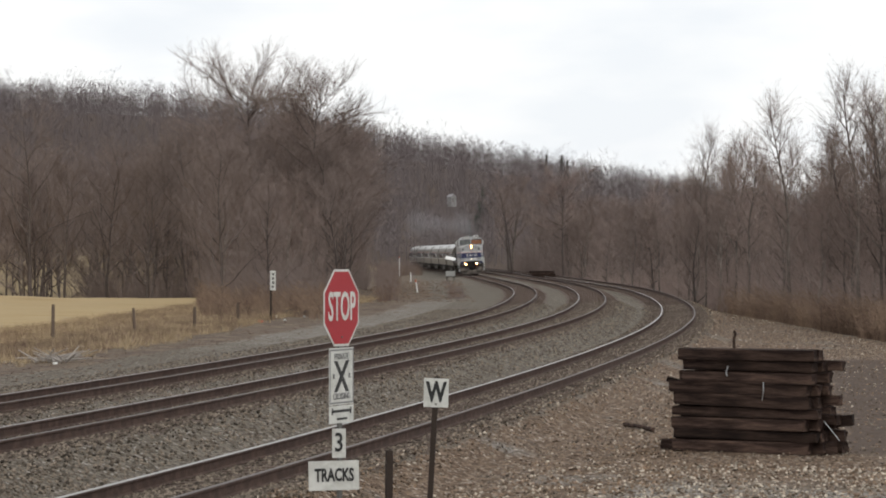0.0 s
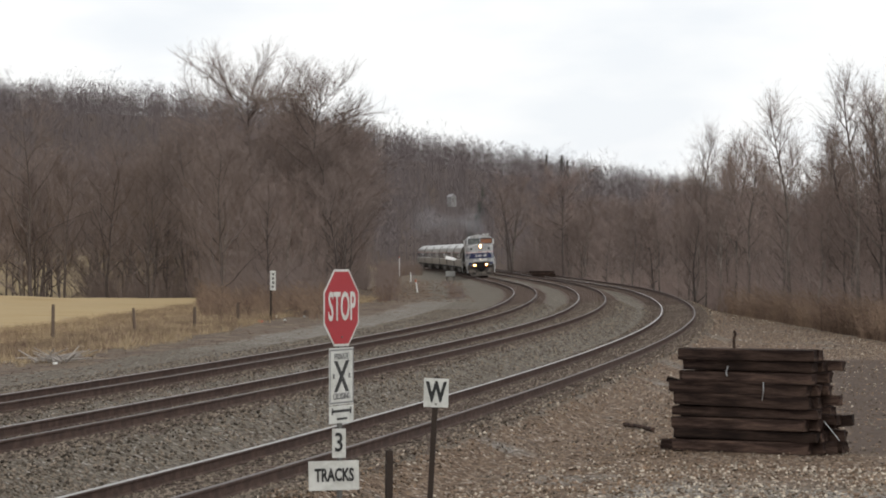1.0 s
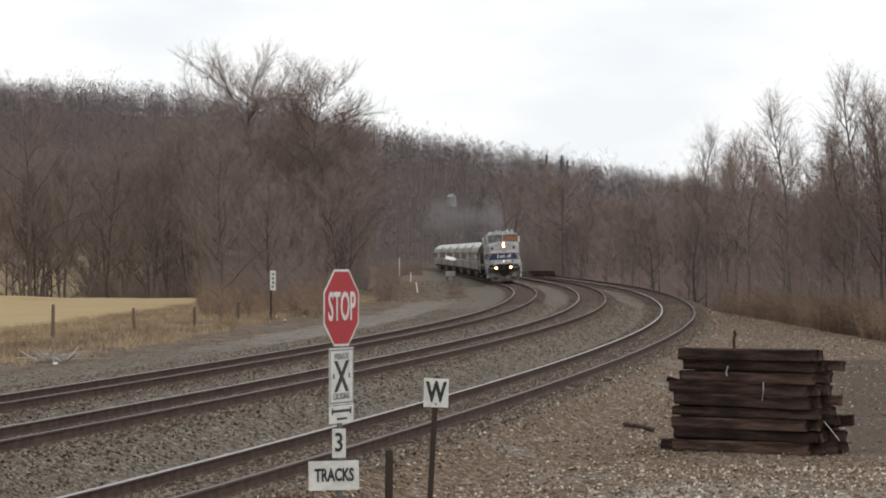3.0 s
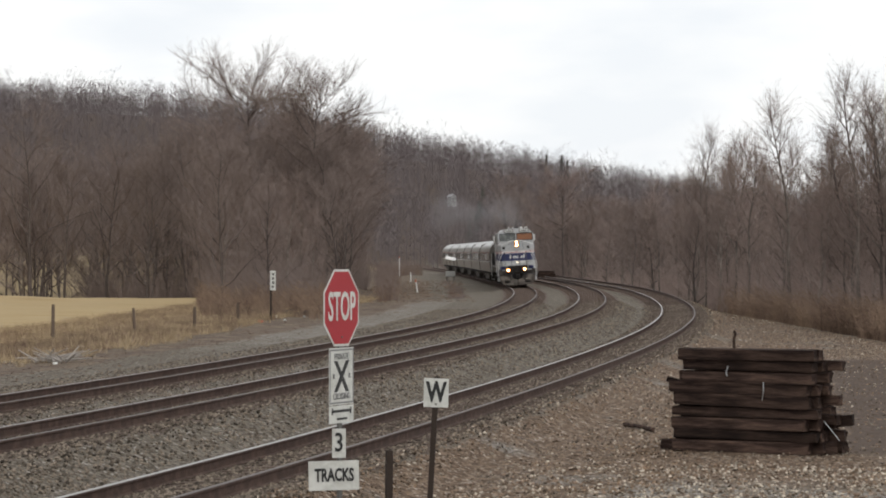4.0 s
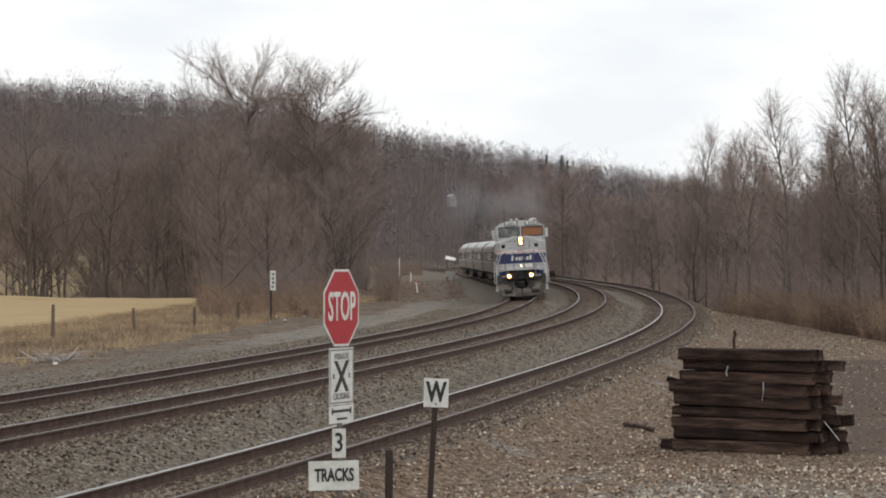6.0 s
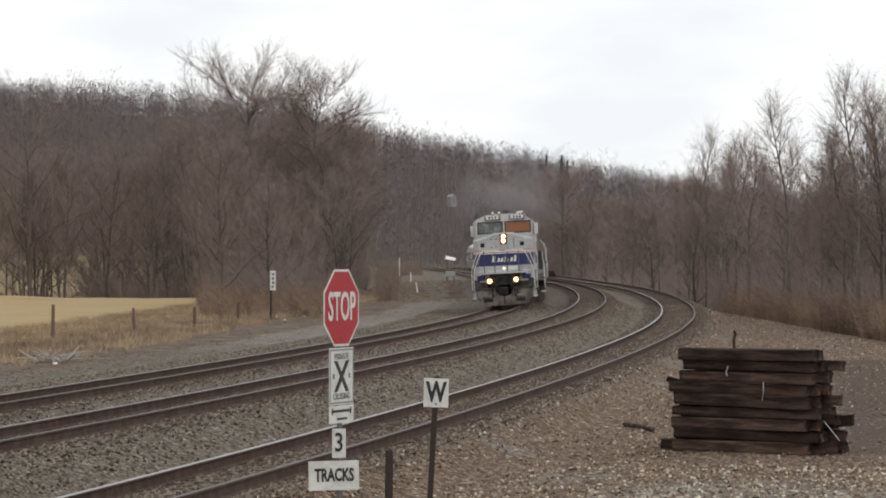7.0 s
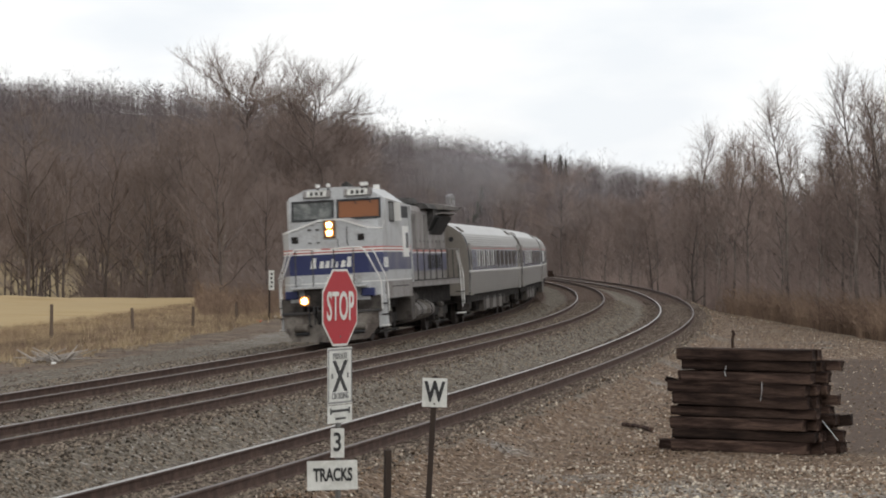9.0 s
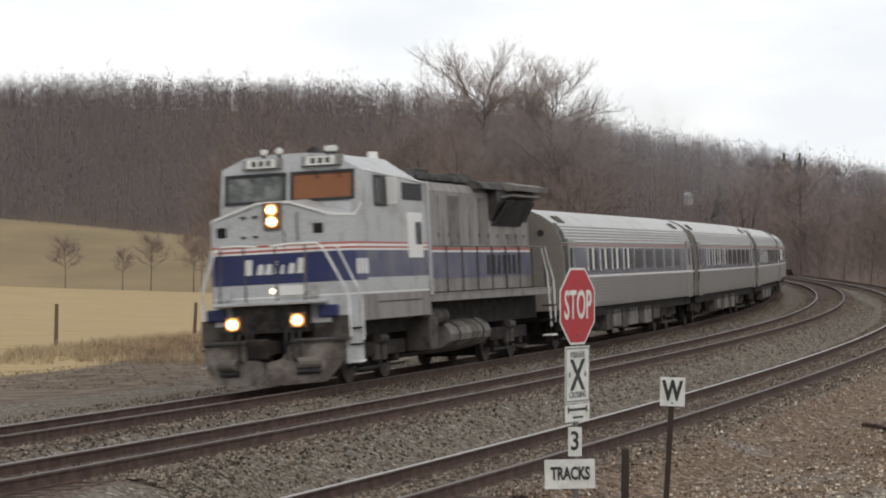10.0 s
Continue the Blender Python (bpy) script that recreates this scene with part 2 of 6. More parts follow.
def writing(name, text, size, mat, parent, m, squeeze=1.0, bold=0.0):
    """Flat raised letters, centred, in the local xy plane of m."""
    cu = bpy.data.curves.new(name, "FONT")
    cu.body, cu.size, cu.align_x, cu.align_y, cu.extrude, cu.offset = text, size, "CENTER", "CENTER", 0.003, bold
    cu.resolution_u = 3
    tmp = bpy.data.objects.new("tmp", cu)
    scene.collection.objects.link(tmp)
    me = bpy.data.meshes.new_from_object(tmp.evaluated_get(bpy.context.evaluated_depsgraph_get()))
    bpy.data.objects.remove(tmp)
    me.transform(m @ Matrix.Diagonal((squeeze, 1, 1, 1)))
    me.materials.clear()
    me.materials.append(M[mat])
    ob = new(name, me)
    ob.parent = parent
    return ob


# ------------------------------------------------------------------ the line of the railway
KNOTS = np.linspace(0, 420, 9)
BENDS = [-0.00143, -0.00104, -0.00139, -0.00070, -0.00096, 0.00014, -0.00022, -0.00020, -0.00020]
ARC = np.arange(-60.0, 640.0, 1.0)
_k = np.interp(ARC, KNOTS, BENDS)
_psi = np.concatenate([[0], np.cumsum((_k[1:] + _k[:-1]) / 2)])
_psi += 0.22572 - np.interp(0, ARC, _psi)
_lx = np.concatenate([[0], np.cumsum((np.sin(_psi)[1:] + np.sin(_psi)[:-1]) / 2)])
_ly = np.concatenate([[0], np.cumsum((np.cos(_psi)[1:] + np.cos(_psi)[:-1]) / 2)])
_lx += -15.4223 - np.interp(0, ARC, _lx)
_ly += 17.6855 - np.interp(0, ARC, _ly)
GAUGE = 1.505
# offset from the far track, cant, height
TRACKS = [(0.0, 0.079, 0.0), (4.145, 0.090, 0.1285), (8.539, 0.070, -0.003)]


def line_at(s, off=0.0):
    """Place and heading on the line at arc s, off metres to its right."""
    x, y, a = np.interp(s, ARC, _lx), np.interp(s, ARC, _ly), np.interp(s, ARC, _psi)
    return x + off * np.cos(a), y - off * np.sin(a), a


def lateral(x, y):
    """Offset from the far track's centre line, to the right."""
    return (x - np.interp(y, _ly, _lx)) * np.cos(np.interp(y, _ly, _psi))


def smooth(a, b, v):
    t = np.clip((v - a) / (b - a), 0, 1)
    return t * t * (3 - 2 * t)


def waves(x, y, size, seed):
    """A smooth uneven field made from a few sines."""
    rng = np.random.RandomState(seed)
    z = 0
    for i in range(6):
        a, f, p = rng.uniform(0, 6.28), (0.6 + 0.5 * i) / size, rng.uniform(0, 6.28)
        z = z + np.sin((x * np.cos(a) + y * np.sin(a)) * f * 6.28 + p) / (1 + 0.6 * i)
    return z / 2.5


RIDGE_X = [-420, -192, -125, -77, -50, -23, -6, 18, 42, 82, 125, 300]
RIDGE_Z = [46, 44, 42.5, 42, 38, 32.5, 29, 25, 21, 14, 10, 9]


def height(x, y):
    """The lie of the land."""
    x, y = np.asarray(x, float), np.asarray(y, float)
    u = lateral(x, y)
    z = np.full(x.shape, -0.42)
    for d, cant, up in TRACKS:
        v = u - d
        top = up + cant / 2 + np.clip(v, -1.6, 1.6) * cant / GAUGE - 0.188
        z = np.maximum(z, top - np.maximum(np.abs(v) - 1.5, 0) * 0.45)
    # verge and the rolling field beyond the far track
    left = smooth(-3, -9, u)
    field = -0.50 + 0.030 * np.maximum(-x - 27, 0) + 0.06 * waves(x, y, 14, 3)
    field = field - 4.0 * smooth(200, 290, y) * smooth(-12, -24, x)
    rise = np.interp(-x, [0, 20, 40, 57, 75, 115, 300], [-0.5, 1.0, 2.4, 3.0, 3.3, 5.8, 11.0])
    field = field + (rise + 4.0) * smooth(270, 480, y) * smooth(-8, -24, x)
    z = z * (1 - left) + field * left
    # the shelf's edge on the near side, with lower woodland past it
    edge = smooth(14.5, 27, x + 0.02 * (y - 120)) * smooth(55, 90, y) + smooth(40, 80, x) * (1 - smooth(55, 90, y))
    z = z - 3.2 * edge
    z = z + 0.05 * waves(x, y, 6, 5) * smooth(11.5, 13, u)
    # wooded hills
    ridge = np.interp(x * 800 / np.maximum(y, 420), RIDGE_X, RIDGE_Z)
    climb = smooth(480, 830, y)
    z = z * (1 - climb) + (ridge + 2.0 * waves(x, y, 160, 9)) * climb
    return z


def ground_z(x, y):
    return float(height(np.array([x]), np.array([y]))[0])


# ------------------------------------------------------------------ ground
def ground_material():
    """Gravel, verge, straw field and leaf-strewn woodland floor, laid out by the sheet's cover layer."""
    m = bpy.data.materials.new("ground_cover")
    m.use_nodes = True
    nt = m.node_tree
    b = nt.nodes["Principled BSDF"]
    b.inputs["Roughness"].default_value = 0.95
    b.inputs["Specular IOR Level"].default_value = 0.08
    co = nt.nodes.new("ShaderNodeTexCoord")
    at = nt.nodes.new("ShaderNodeAttribute")
    at.attribute_name = "cover"
    sep = nt.nodes.new("ShaderNodeSeparateColor")
    nt.links.new(at.outputs["Color"], sep.inputs["Color"])

    def tex(scale, detail=5.0, rough=0.6, stretch=None):
        n = nt.nodes.new("ShaderNodeTexNoise")
        n.inputs["Scale"].default_value, n.inputs["Detail"].default_value, n.inputs["Roughness"].default_value = scale, detail, rough
        if stretch:
            mp = nt.nodes.new("ShaderNodeMapping")
            mp.inputs["Scale"].default_value = stretch
            nt.links.new(co.outputs["Object"], mp.inputs["Vector"])
            nt.links.new(mp.outputs["Vector"], n.inputs["Vector"])
        else:
            nt.links.new(co.outputs["Object"], n.inputs["Vector"])
        return n.outputs["Fac"]

    def ramp(src, stops):
        r = nt.nodes.new("ShaderNodeValToRGB")
        while len(r.color_ramp.elements) < len(stops):
            r.color_ramp.elements.new(0.5)
        for e, (p, c) in zip(r.color_ramp.elements, stops):
            e.position, e.color = p, (*c, 1)
        nt.links.new(src, r.inputs["Fac"])
        return r.outputs["Color"]

    def mix(fac, a, c):
        n = nt.nodes.new("ShaderNodeMix")
        n.data_type = "RGBA"
        nt.links.new(fac, n.inputs["Factor"])
        nt.links.new(a, n.inputs["A"])
        nt.links.new(c, n.inputs["B"])
        return n.outputs["Result"]

    def broken(mask, noise_out, amount):
        """A zone's mask with an uneven edge."""
        a = nt.nodes.new("ShaderNodeMath")
        a.operation = "MULTIPLY_ADD"
        nt.links.new(noise_out, a.inputs[0])
        a.inputs[1].default_value = amount
        nt.links.new(mask, a.inputs[2])
        r = nt.nodes.new("ShaderNodeMapRange")
        r.inputs["From Min"].default_value, r.inputs["From Max"].default_value = 0.35 + amount / 2, 0.65 + amount / 2
        nt.links.new(a.outputs["Value"], r.inputs["Value"])
        return r.outputs["Result"]

    stones = nt.nodes.new("ShaderNodeTexVoronoi")
    stones.inputs["Scale"].default_value = 17.0
    nt.links.new(co.outputs["Object"], stones.inputs["Vector"])
    pebble = nt.nodes.new("ShaderNodeSeparateColor")
    nt.links.new(stones.outputs["Color"], pebble.inputs["Color"])
    patch, fine = tex(0.35), tex(9.0)
    gravel = ramp(pebble.outputs["Red"], [(0.0, (0.054, 0.046, 0.036)), (0.5, (0.13, 0.11, 0.087)), (0.92, (0.19, 0.165, 0.136)), (1.0, (0.35, 0.33, 0.30))])
    rusty = ramp(pebble.outputs["Green"], [(0.0, (0.058, 0.040, 0.029)), (0.55, (0.143, 0.100, 0.069)), (0.9, (0.212, 0.156, 0.112)), (1.0, (0.42, 0.37, 0.32))])
    pale = ramp(pebble.outputs["Blue"], [(0.0, (0.075, 0.065, 0.056)), (0.6, (0.16, 0.142, 0.125)), (1.0, (0.36, 0.34, 0.31))])
    floor = ramp(fine, [(0.3, (0.06, 0.045, 0.037)), (0.7, (0.125, 0.094, 0.074))])
    straw = ramp(tex(0.25, 6, 0.6, (0.5, 2.2, 1)), [(0.3, (0.29, 0.205, 0.10)), (0.5, (0.375, 0.283, 0.155)), (0.72, (0.31, 0.24, 0.145))])
    far_straw = ramp(tex(0.05, 6, 0.6, (1, 0.5, 1)), [(0.3, (0.19, 0.145, 0.085)), (0.7, (0.26, 0.20, 0.115))])
    straw = mix(at.outputs["Alpha"], straw, far_straw)
    verge = ramp(tex(1.3, 6, 0.7), [(0.3, (0.065, 0.047, 0.038)), (0.5, (0.135, 0.104, 0.08)), (0.7, (0.225, 0.18, 0.132))])
    edge = tex(0.8, 6, 0.7)
    col = mix(broken(sep.outputs["Red"], edge, 0.5), floor, verge)
    col = mix(broken(sep.outputs["Green"], edge, 0.35), col, straw)
    bed = mix(broken(at.outputs["Alpha"], tex(0.6, 6, 0.7), 0.9), gravel, mix(ramp_mask(nt, patch), rusty, pale))
    col = mix(broken(sep.outputs["Blue"], edge, 0.4), col, bed)
    wear = nt.nodes.new("ShaderNodeAttribute")
    wear.attribute_name = "wear"
    worn = nt.nodes.new("ShaderNodeSeparateColor")
    nt.links.new(wear.outputs["Color"], worn.inputs["Color"])
    oily = ramp(pebble.outputs["Green"], [(0.0, (0.045, 0.032, 0.026)), (0.6, (0.105, 0.077, 0.063)), (1.0, (0.18, 0.14, 0.115))])
    bleached = ramp(pebble.outputs["Blue"], [(0.0, (0.11, 0.10, 0.086)), (0.6, (0.20, 0.182, 0.158)), (1.0, (0.38, 0.355, 0.32))])
    col = mix(broken(worn.outputs["Red"], edge, 0.3), col, oily)
    col = mix(broken(worn.outputs["Green"], edge, 0.7), col, bleached)
    nt.links.new(col, b.inputs["Base Color"])
    bp = nt.nodes.new("ShaderNodeBump")
    bp.inputs["Strength"].default_value, bp.inputs["Distance"].default_value = 0.35, 0.03
    nt.links.new(stones.outputs["Distance"], bp.inputs["Height"])
    bp.invert = True
    nt.links.new(bp.outputs["Normal"], b.inputs["Normal"])
    return m


def ramp_mask(nt, src):
    r = nt.nodes.new("ShaderNodeMapRange")
    r.inputs["From Min"].default_value, r.inputs["From Max"].default_value = 0.56, 0.70
    nt.links.new(src, r.inputs["Value"])
    return r.outputs["Result"]


def build_ground():
    def spread(fine0, fine1, step, far0, far1, growth):
        mid = list(np.arange(fine0, fine1 + step / 2, step))
        up, down, d = [mid[-1]], [mid[0]], step
        while up[-1] < far1:
            d *= growth
            up.append(up[-1] + d)
        d = step
        while down[-1] > far0:
            d *= growth
            down.append(down[-1] - d)
        return np.array(down[:0:-1] + mid + up[1:])
    xs = spread(-24, 22, 0.5, -2600, 2600, 1.07)
    ys = spread(28, 190, 1.0, -900, 4200, 1.045)
    X, Y = np.meshgrid(xs, ys)
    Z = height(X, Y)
    nx, ny = len(xs), len(ys)
    idx = np.arange(nx * ny).reshape(ny, nx)
    quads = np.stack([idx[:-1, :-1], idx[:-1, 1:], idx[1:, 1:], idx[1:, :-1]], -1).reshape(-1, 4)
    me = bpy.data.meshes.new("ground")
    me.from_pydata(np.stack([X, Y, Z], -1).reshape(-1, 3).tolist(), [], quads.tolist())
    u = lateral(X, Y)
    cover = np.zeros((ny, nx, 4))
    near = smooth(520, 430, Y)
    cover[..., 0] = smooth(-22, -15, u) * near * smooth(24, 16, X)                       # verge
    lane = np.minimum(-15.5 + 0.06 * (Y - 100), -11.0)
    cover[..., 1] = smooth(lane + 1.5, lane - 1.0, X) * smooth(60, 80, Y) * smooth(-6, -14, X) * smooth(500, 486, Y)
    gravel_left = -6.7 + 1.0 * waves(X, Y, 30, 21)
    cover[..., 2] = smooth(gravel_left - 0.8, gravel_left + 0.8, u) * smooth(16.5, 14.0, X + 0.02 * (Y - 120)) * smooth(560, 480, Y)
    track = smooth(1.5, 0.5, np.abs(X - 9.7 - 0.135 * (Y - 63.5)) + 0.4 * waves(X, Y, 5, 4)) * smooth(40, 48, Y) * smooth(92, 76, Y)            # bare dark earth
    cover[..., 2] *= 1 - track
    cover[..., 0] *= 1 - track
    cover[..., 3] = smooth(9.7, 10.5, u) + smooth(225, 300, Y) * smooth(-8, -14, X)                                                   # near side: rust brown and pale stone
    layer = me.color_attributes.new("cover", "FLOAT_COLOR", "POINT")
    layer.data.foreach_set("color", cover.astype(np.float32).ravel())
    wear = np.zeros((ny, nx, 4))
    for d, _, _ in TRACKS:                                                               # oily brown bed under each track
        wear[..., 0] = np.maximum(wear[..., 0], smooth(1.75, 1.2, np.abs(u - d)) * smooth(560, 480, Y))
    loop = np.abs(X - 1.1 + 0.00016 * (Y - 235) ** 2) - 0.45                             # worn lane past the cabinet
    wear[..., 0] = np.maximum(wear[..., 0], 0.8 * smooth(0.5, 0.0, loop) * smooth(185, 200, Y) * smooth(330, 300, Y) * smooth(-3.2, -4.0, u))
    wear[..., 1] = 0.55 * smooth(-8.2, -7.0, u) * smooth(-4.0, -4.8, u) * smooth(70, 110, Y) * smooth(215, 180, Y)
    wear[..., 1] += 0.6 * smooth(41.5, 38.0, Y + 0.6 * waves(X, Y, 3, 8)) * smooth(12.2, 13.2, u)
    layer = me.color_attributes.new("wear", "FLOAT_COLOR", "POINT")
    layer.data.foreach_set("color", wear.astype(np.float32).ravel())
    me.materials.append(ground_material())
    me.shade_smooth()
    return tagged(new("ground", me), "gravel and leaf-strewn earth with dry straw field and wooded hills", "ground", kind="structure")


build_ground()


# ------------------------------------------------------------------ railway tracks
RAIL = [(-0.068, -0.172), (0.068, -0.172), (0.068, -0.162), (0.012, -0.145), (0.012, -0.045), (0.036, -0.034), (0.036, -0.012), (-0.036, -0.012), (-0.036, -0.034), (-0.012, -0.045), (-0.012, -0.145), (-0.068, -0.162)]
HEAD = [(-0.030, -0.0118), (0.030, -0.0118), (0.028, -0.003), (0.018, 0.0), (-0.018, 0.0), (-0.028, -0.003)]


def rail_mesh(name, profile, off, up, mat, parent, label=""):
    ss = np.concatenate([np.arange(-25, 260, 2.5), np.arange(260, 600, 6.0)])
    rings = []
    for s in ss:
        x, y, a = line_at(s, off)
        rings.append([(x + px * math.cos(a), y - px * math.sin(a), up + pz) for px, pz in profile])
    return part(name, loft(rings), mat, parent, label)


def build_track(name, d, cant, up, label, shine):
    track = tagged(new(name), label, "railway track", "parallel railway tracks")
    for off, z in ((-GAUGE / 2, up), (GAUGE / 2, up + cant)):
        rail = rail_mesh("rail", RAIL, d + off, z, "rail", track, "rust-brown steel rail")
        rail_mesh("rail_head", HEAD, d + off, z, shine if off < 0 else "rail_dull", rail, "worn running surface")
    return track


def sleeper_mesh():
    bm = boxed(-1.29, 1.29, -0.115, 0.115, -0.18, 0.0)
    me = bpy.data.meshes.new("sleeper")
    bm.to_mesh(me)
    bm.free()
    me.materials.append(M["tie"])
    return me


def lay_sleepers(track, d, cant, up, me):
    """The nearest three hundred as parts, the rest joined."""
    rng = random.Random(int(d * 10) + 3)
    verts, faces = [], []
    for i in range(760):
        s = 4 + i * 0.5 + rng.uniform(-0.03, 0.03)
        x, y, a = line_at(s, d + rng.uniform(-0.04, 0.04))
        m = pose(x, y, up + cant / 2 - 0.176, 0, -math.degrees(cant / GAUGE), -math.degrees(a) + rng.uniform(-1.2, 1.2))
        if i < 300:
            ob = new("sleeper", me)
            ob.parent, ob.matrix_basis = track, m
        else:
            k = len(verts)
            verts += [m @ v.co for v in me.vertices]
            faces += [[k + j for j in p.vertices] for p in me.polygons]
    tagged(soup("sleeper_row", verts, faces, "tie", track), "weathered sleepers running on round the bend", kind="stuff")


LINE_NAMES = [("railway_track", "outer main track, rusty rails on dark sleepers in ballast"), ("railway_track", "middle track of three, rusty rails with worn tops"), ("railway_track", "track beside the gravel shoulder, shiny worn rail heads")]
tracks = [build_track(n, *t, lab, shine) for (n, lab), t, shine in zip(LINE_NAMES, TRACKS, ("rail_mid", "rail_mid", "rail_top"))]


# ------------------------------------------------------------------ trees
def frame_of(d):
    u = d.orthogonal().normalized()
    return u, d.cross(u)


def limb(verts, faces, pts, radii, n):
    """A tapered tube through points."""
    k = len(verts)
    for i, (p, r) in enumerate(zip(pts, radii)):
        d = (pts[min(i + 1, len(pts) - 1)] - pts[max(i - 1, 0)]).normalized()
        u, w = frame_of(d)
        for j in range(n):
            t = 2 * math.pi * j / n
            verts.append(p + (u * math.cos(t) + w * math.sin(t)) * r)
    for i in range(len(pts) - 1):
        for j in range(n):
            a, b = k + i * n + j, k + i * n + (j + 1) % n
            faces.append((a, b, b + n, a + n))


def bent(rng, start, d, length, segs, up, wild):
    pts = [start.copy()]
    for i in range(segs):
        d = (d + Vector((rng.uniform(-wild, wild), rng.uniform(-wild, wild), rng.uniform(-wild, wild) + up))).normalized()
        pts.append(pts[-1] + d * length / segs)
    return pts


def tree_mesh(seed, tall=14.0, wide=0.42, limbs=12, forks=6, twigs=5, sprays=5, bole=0.28, lean=0.05, thick=0.013, rise0=0.55, wild=0.17, girth=1.0, arch=0.10, top=0.8, round_top=0.62, sway=0.10):
    """Trunk and crown of a bare deciduous tree: verts and faces of each."""
    rng = random.Random(seed)
    tv, tf, cv, cf = [], [], [], []
    trunk = bent(rng, Vector((0, 0, -0.4)), Vector((rng.uniform(-lean, lean), rng.uniform(-lean, lean), 1)), tall * 0.86, 9, 0.05, sway)
    r0 = tall * 0.0125 * girth
    limb(tv, tf, trunk, [r0 * (1.25 if i == 0 else 1) * (1 - 0.9 * i / 9) + 0.012 for i in range(10)], 7)
    for i in range(limbs):
        f = bole + (0.97 - bole) * (i / (limbs - 1)) ** 0.85
        g = f * 9
        a = int(min(g, 8))
        p = trunk[a].lerp(trunk[a + 1], g - a)
        az = i * 2.4 + rng.uniform(-0.5, 0.5)
        reach = tall * wide * (1.0 - round_top * ((f - bole) / (1 - bole)) ** 1.5) * rng.uniform(0.75, 1.15)
        rise = rise0 + top * f
        main = bent(rng, p, Vector((math.cos(az), math.sin(az), rise)).normalized(), reach, 5, arch, wild)
        rl = r0 * (0.50 - 0.32 * f)
        limb(tv, tf, main, [rl * (1 - 0.8 * q / 5) + 0.008 for q in range(6)], 5)
        for j in range(forks):
            g = 1.2 + 3.7 * (j + rng.random()) / forks
            a = int(g)
            q = main[a].lerp(main[min(a + 1, 5)], g - a)
            d = (main[min(a + 1, 5)] - main[a]).normalized()
            d = (d + Vector((rng.uniform(-1, 1), rng.uniform(-1, 1), rng.uniform(-0.35, 0.9)))).normalized()
            fork = bent(rng, q, d, reach * rng.uniform(0.32, 0.58), 3, arch, 0.20)
            limb(cv, cf, fork, [rl * 0.33 * (1 - 0.7 * k / 3) + thick * 0.6 for k in range(4)], 3)
            for _ in range(twigs):
                g = 0.4 + 2.5 * rng.random()
                a = int(g)
                w = fork[a].lerp(fork[a + 1], g - a)
                e = ((fork[a + 1] - fork[a]).normalized() + Vector((rng.uniform(-1, 1), rng.uniform(-1, 1), rng.uniform(-0.5, 1.0)))).normalized()
                tw = bent(rng, w, e, rng.uniform(0.7, 1.6) * tall / 14, 1, 0.06, 0.2)
                limb(cv, cf, tw, [thick, thick * 0.3], 3)
                for _ in range(sprays):
                    b = tw[0].lerp(tw[1], rng.uniform(0.15, 1.0))
                    e2 = (e * 0.8 + Vector((rng.uniform(-1, 1), rng.uniform(-1, 1), rng.uniform(-0.6, 1.0)))).normalized()
                    t = b + e2 * rng.uniform(0.3, 0.7) * tall / 14
                    u, _w = frame_of(e2)
                    k = len(cv)
                    cv.extend([b + u * thick * 0.6, b - u * thick * 0.6, t])
                    cf.append((k, k + 1, k + 2))
    return tv, tf, cv, cf


def tree_thing(seed, label, bark="bark", twig="twig", **k):
    """One bare tree as a thing with trunk and crown, standing at the origin."""
    tv, tf, cv, cf = tree_mesh(seed, **k)
    t = tagged(new("bare_tree"), label, "tree", "bare winter trees")
    soup("trunk", tv, tf, bark, t, smooth=True)
    soup("crown", cv, cf, twig, t, "leafless crown of fine twigs")
    return t


def plant(src, x, y, size, turn, label=""):
    m = pose(x, y, ground_z(x, y) - 0.05, 0, 0, turn)
    src.scale = (size, size, size)
    t = copy_thing(src, m)
    src.scale = (1, 1, 1)
    if label:
        tagged(t, label)
    return t


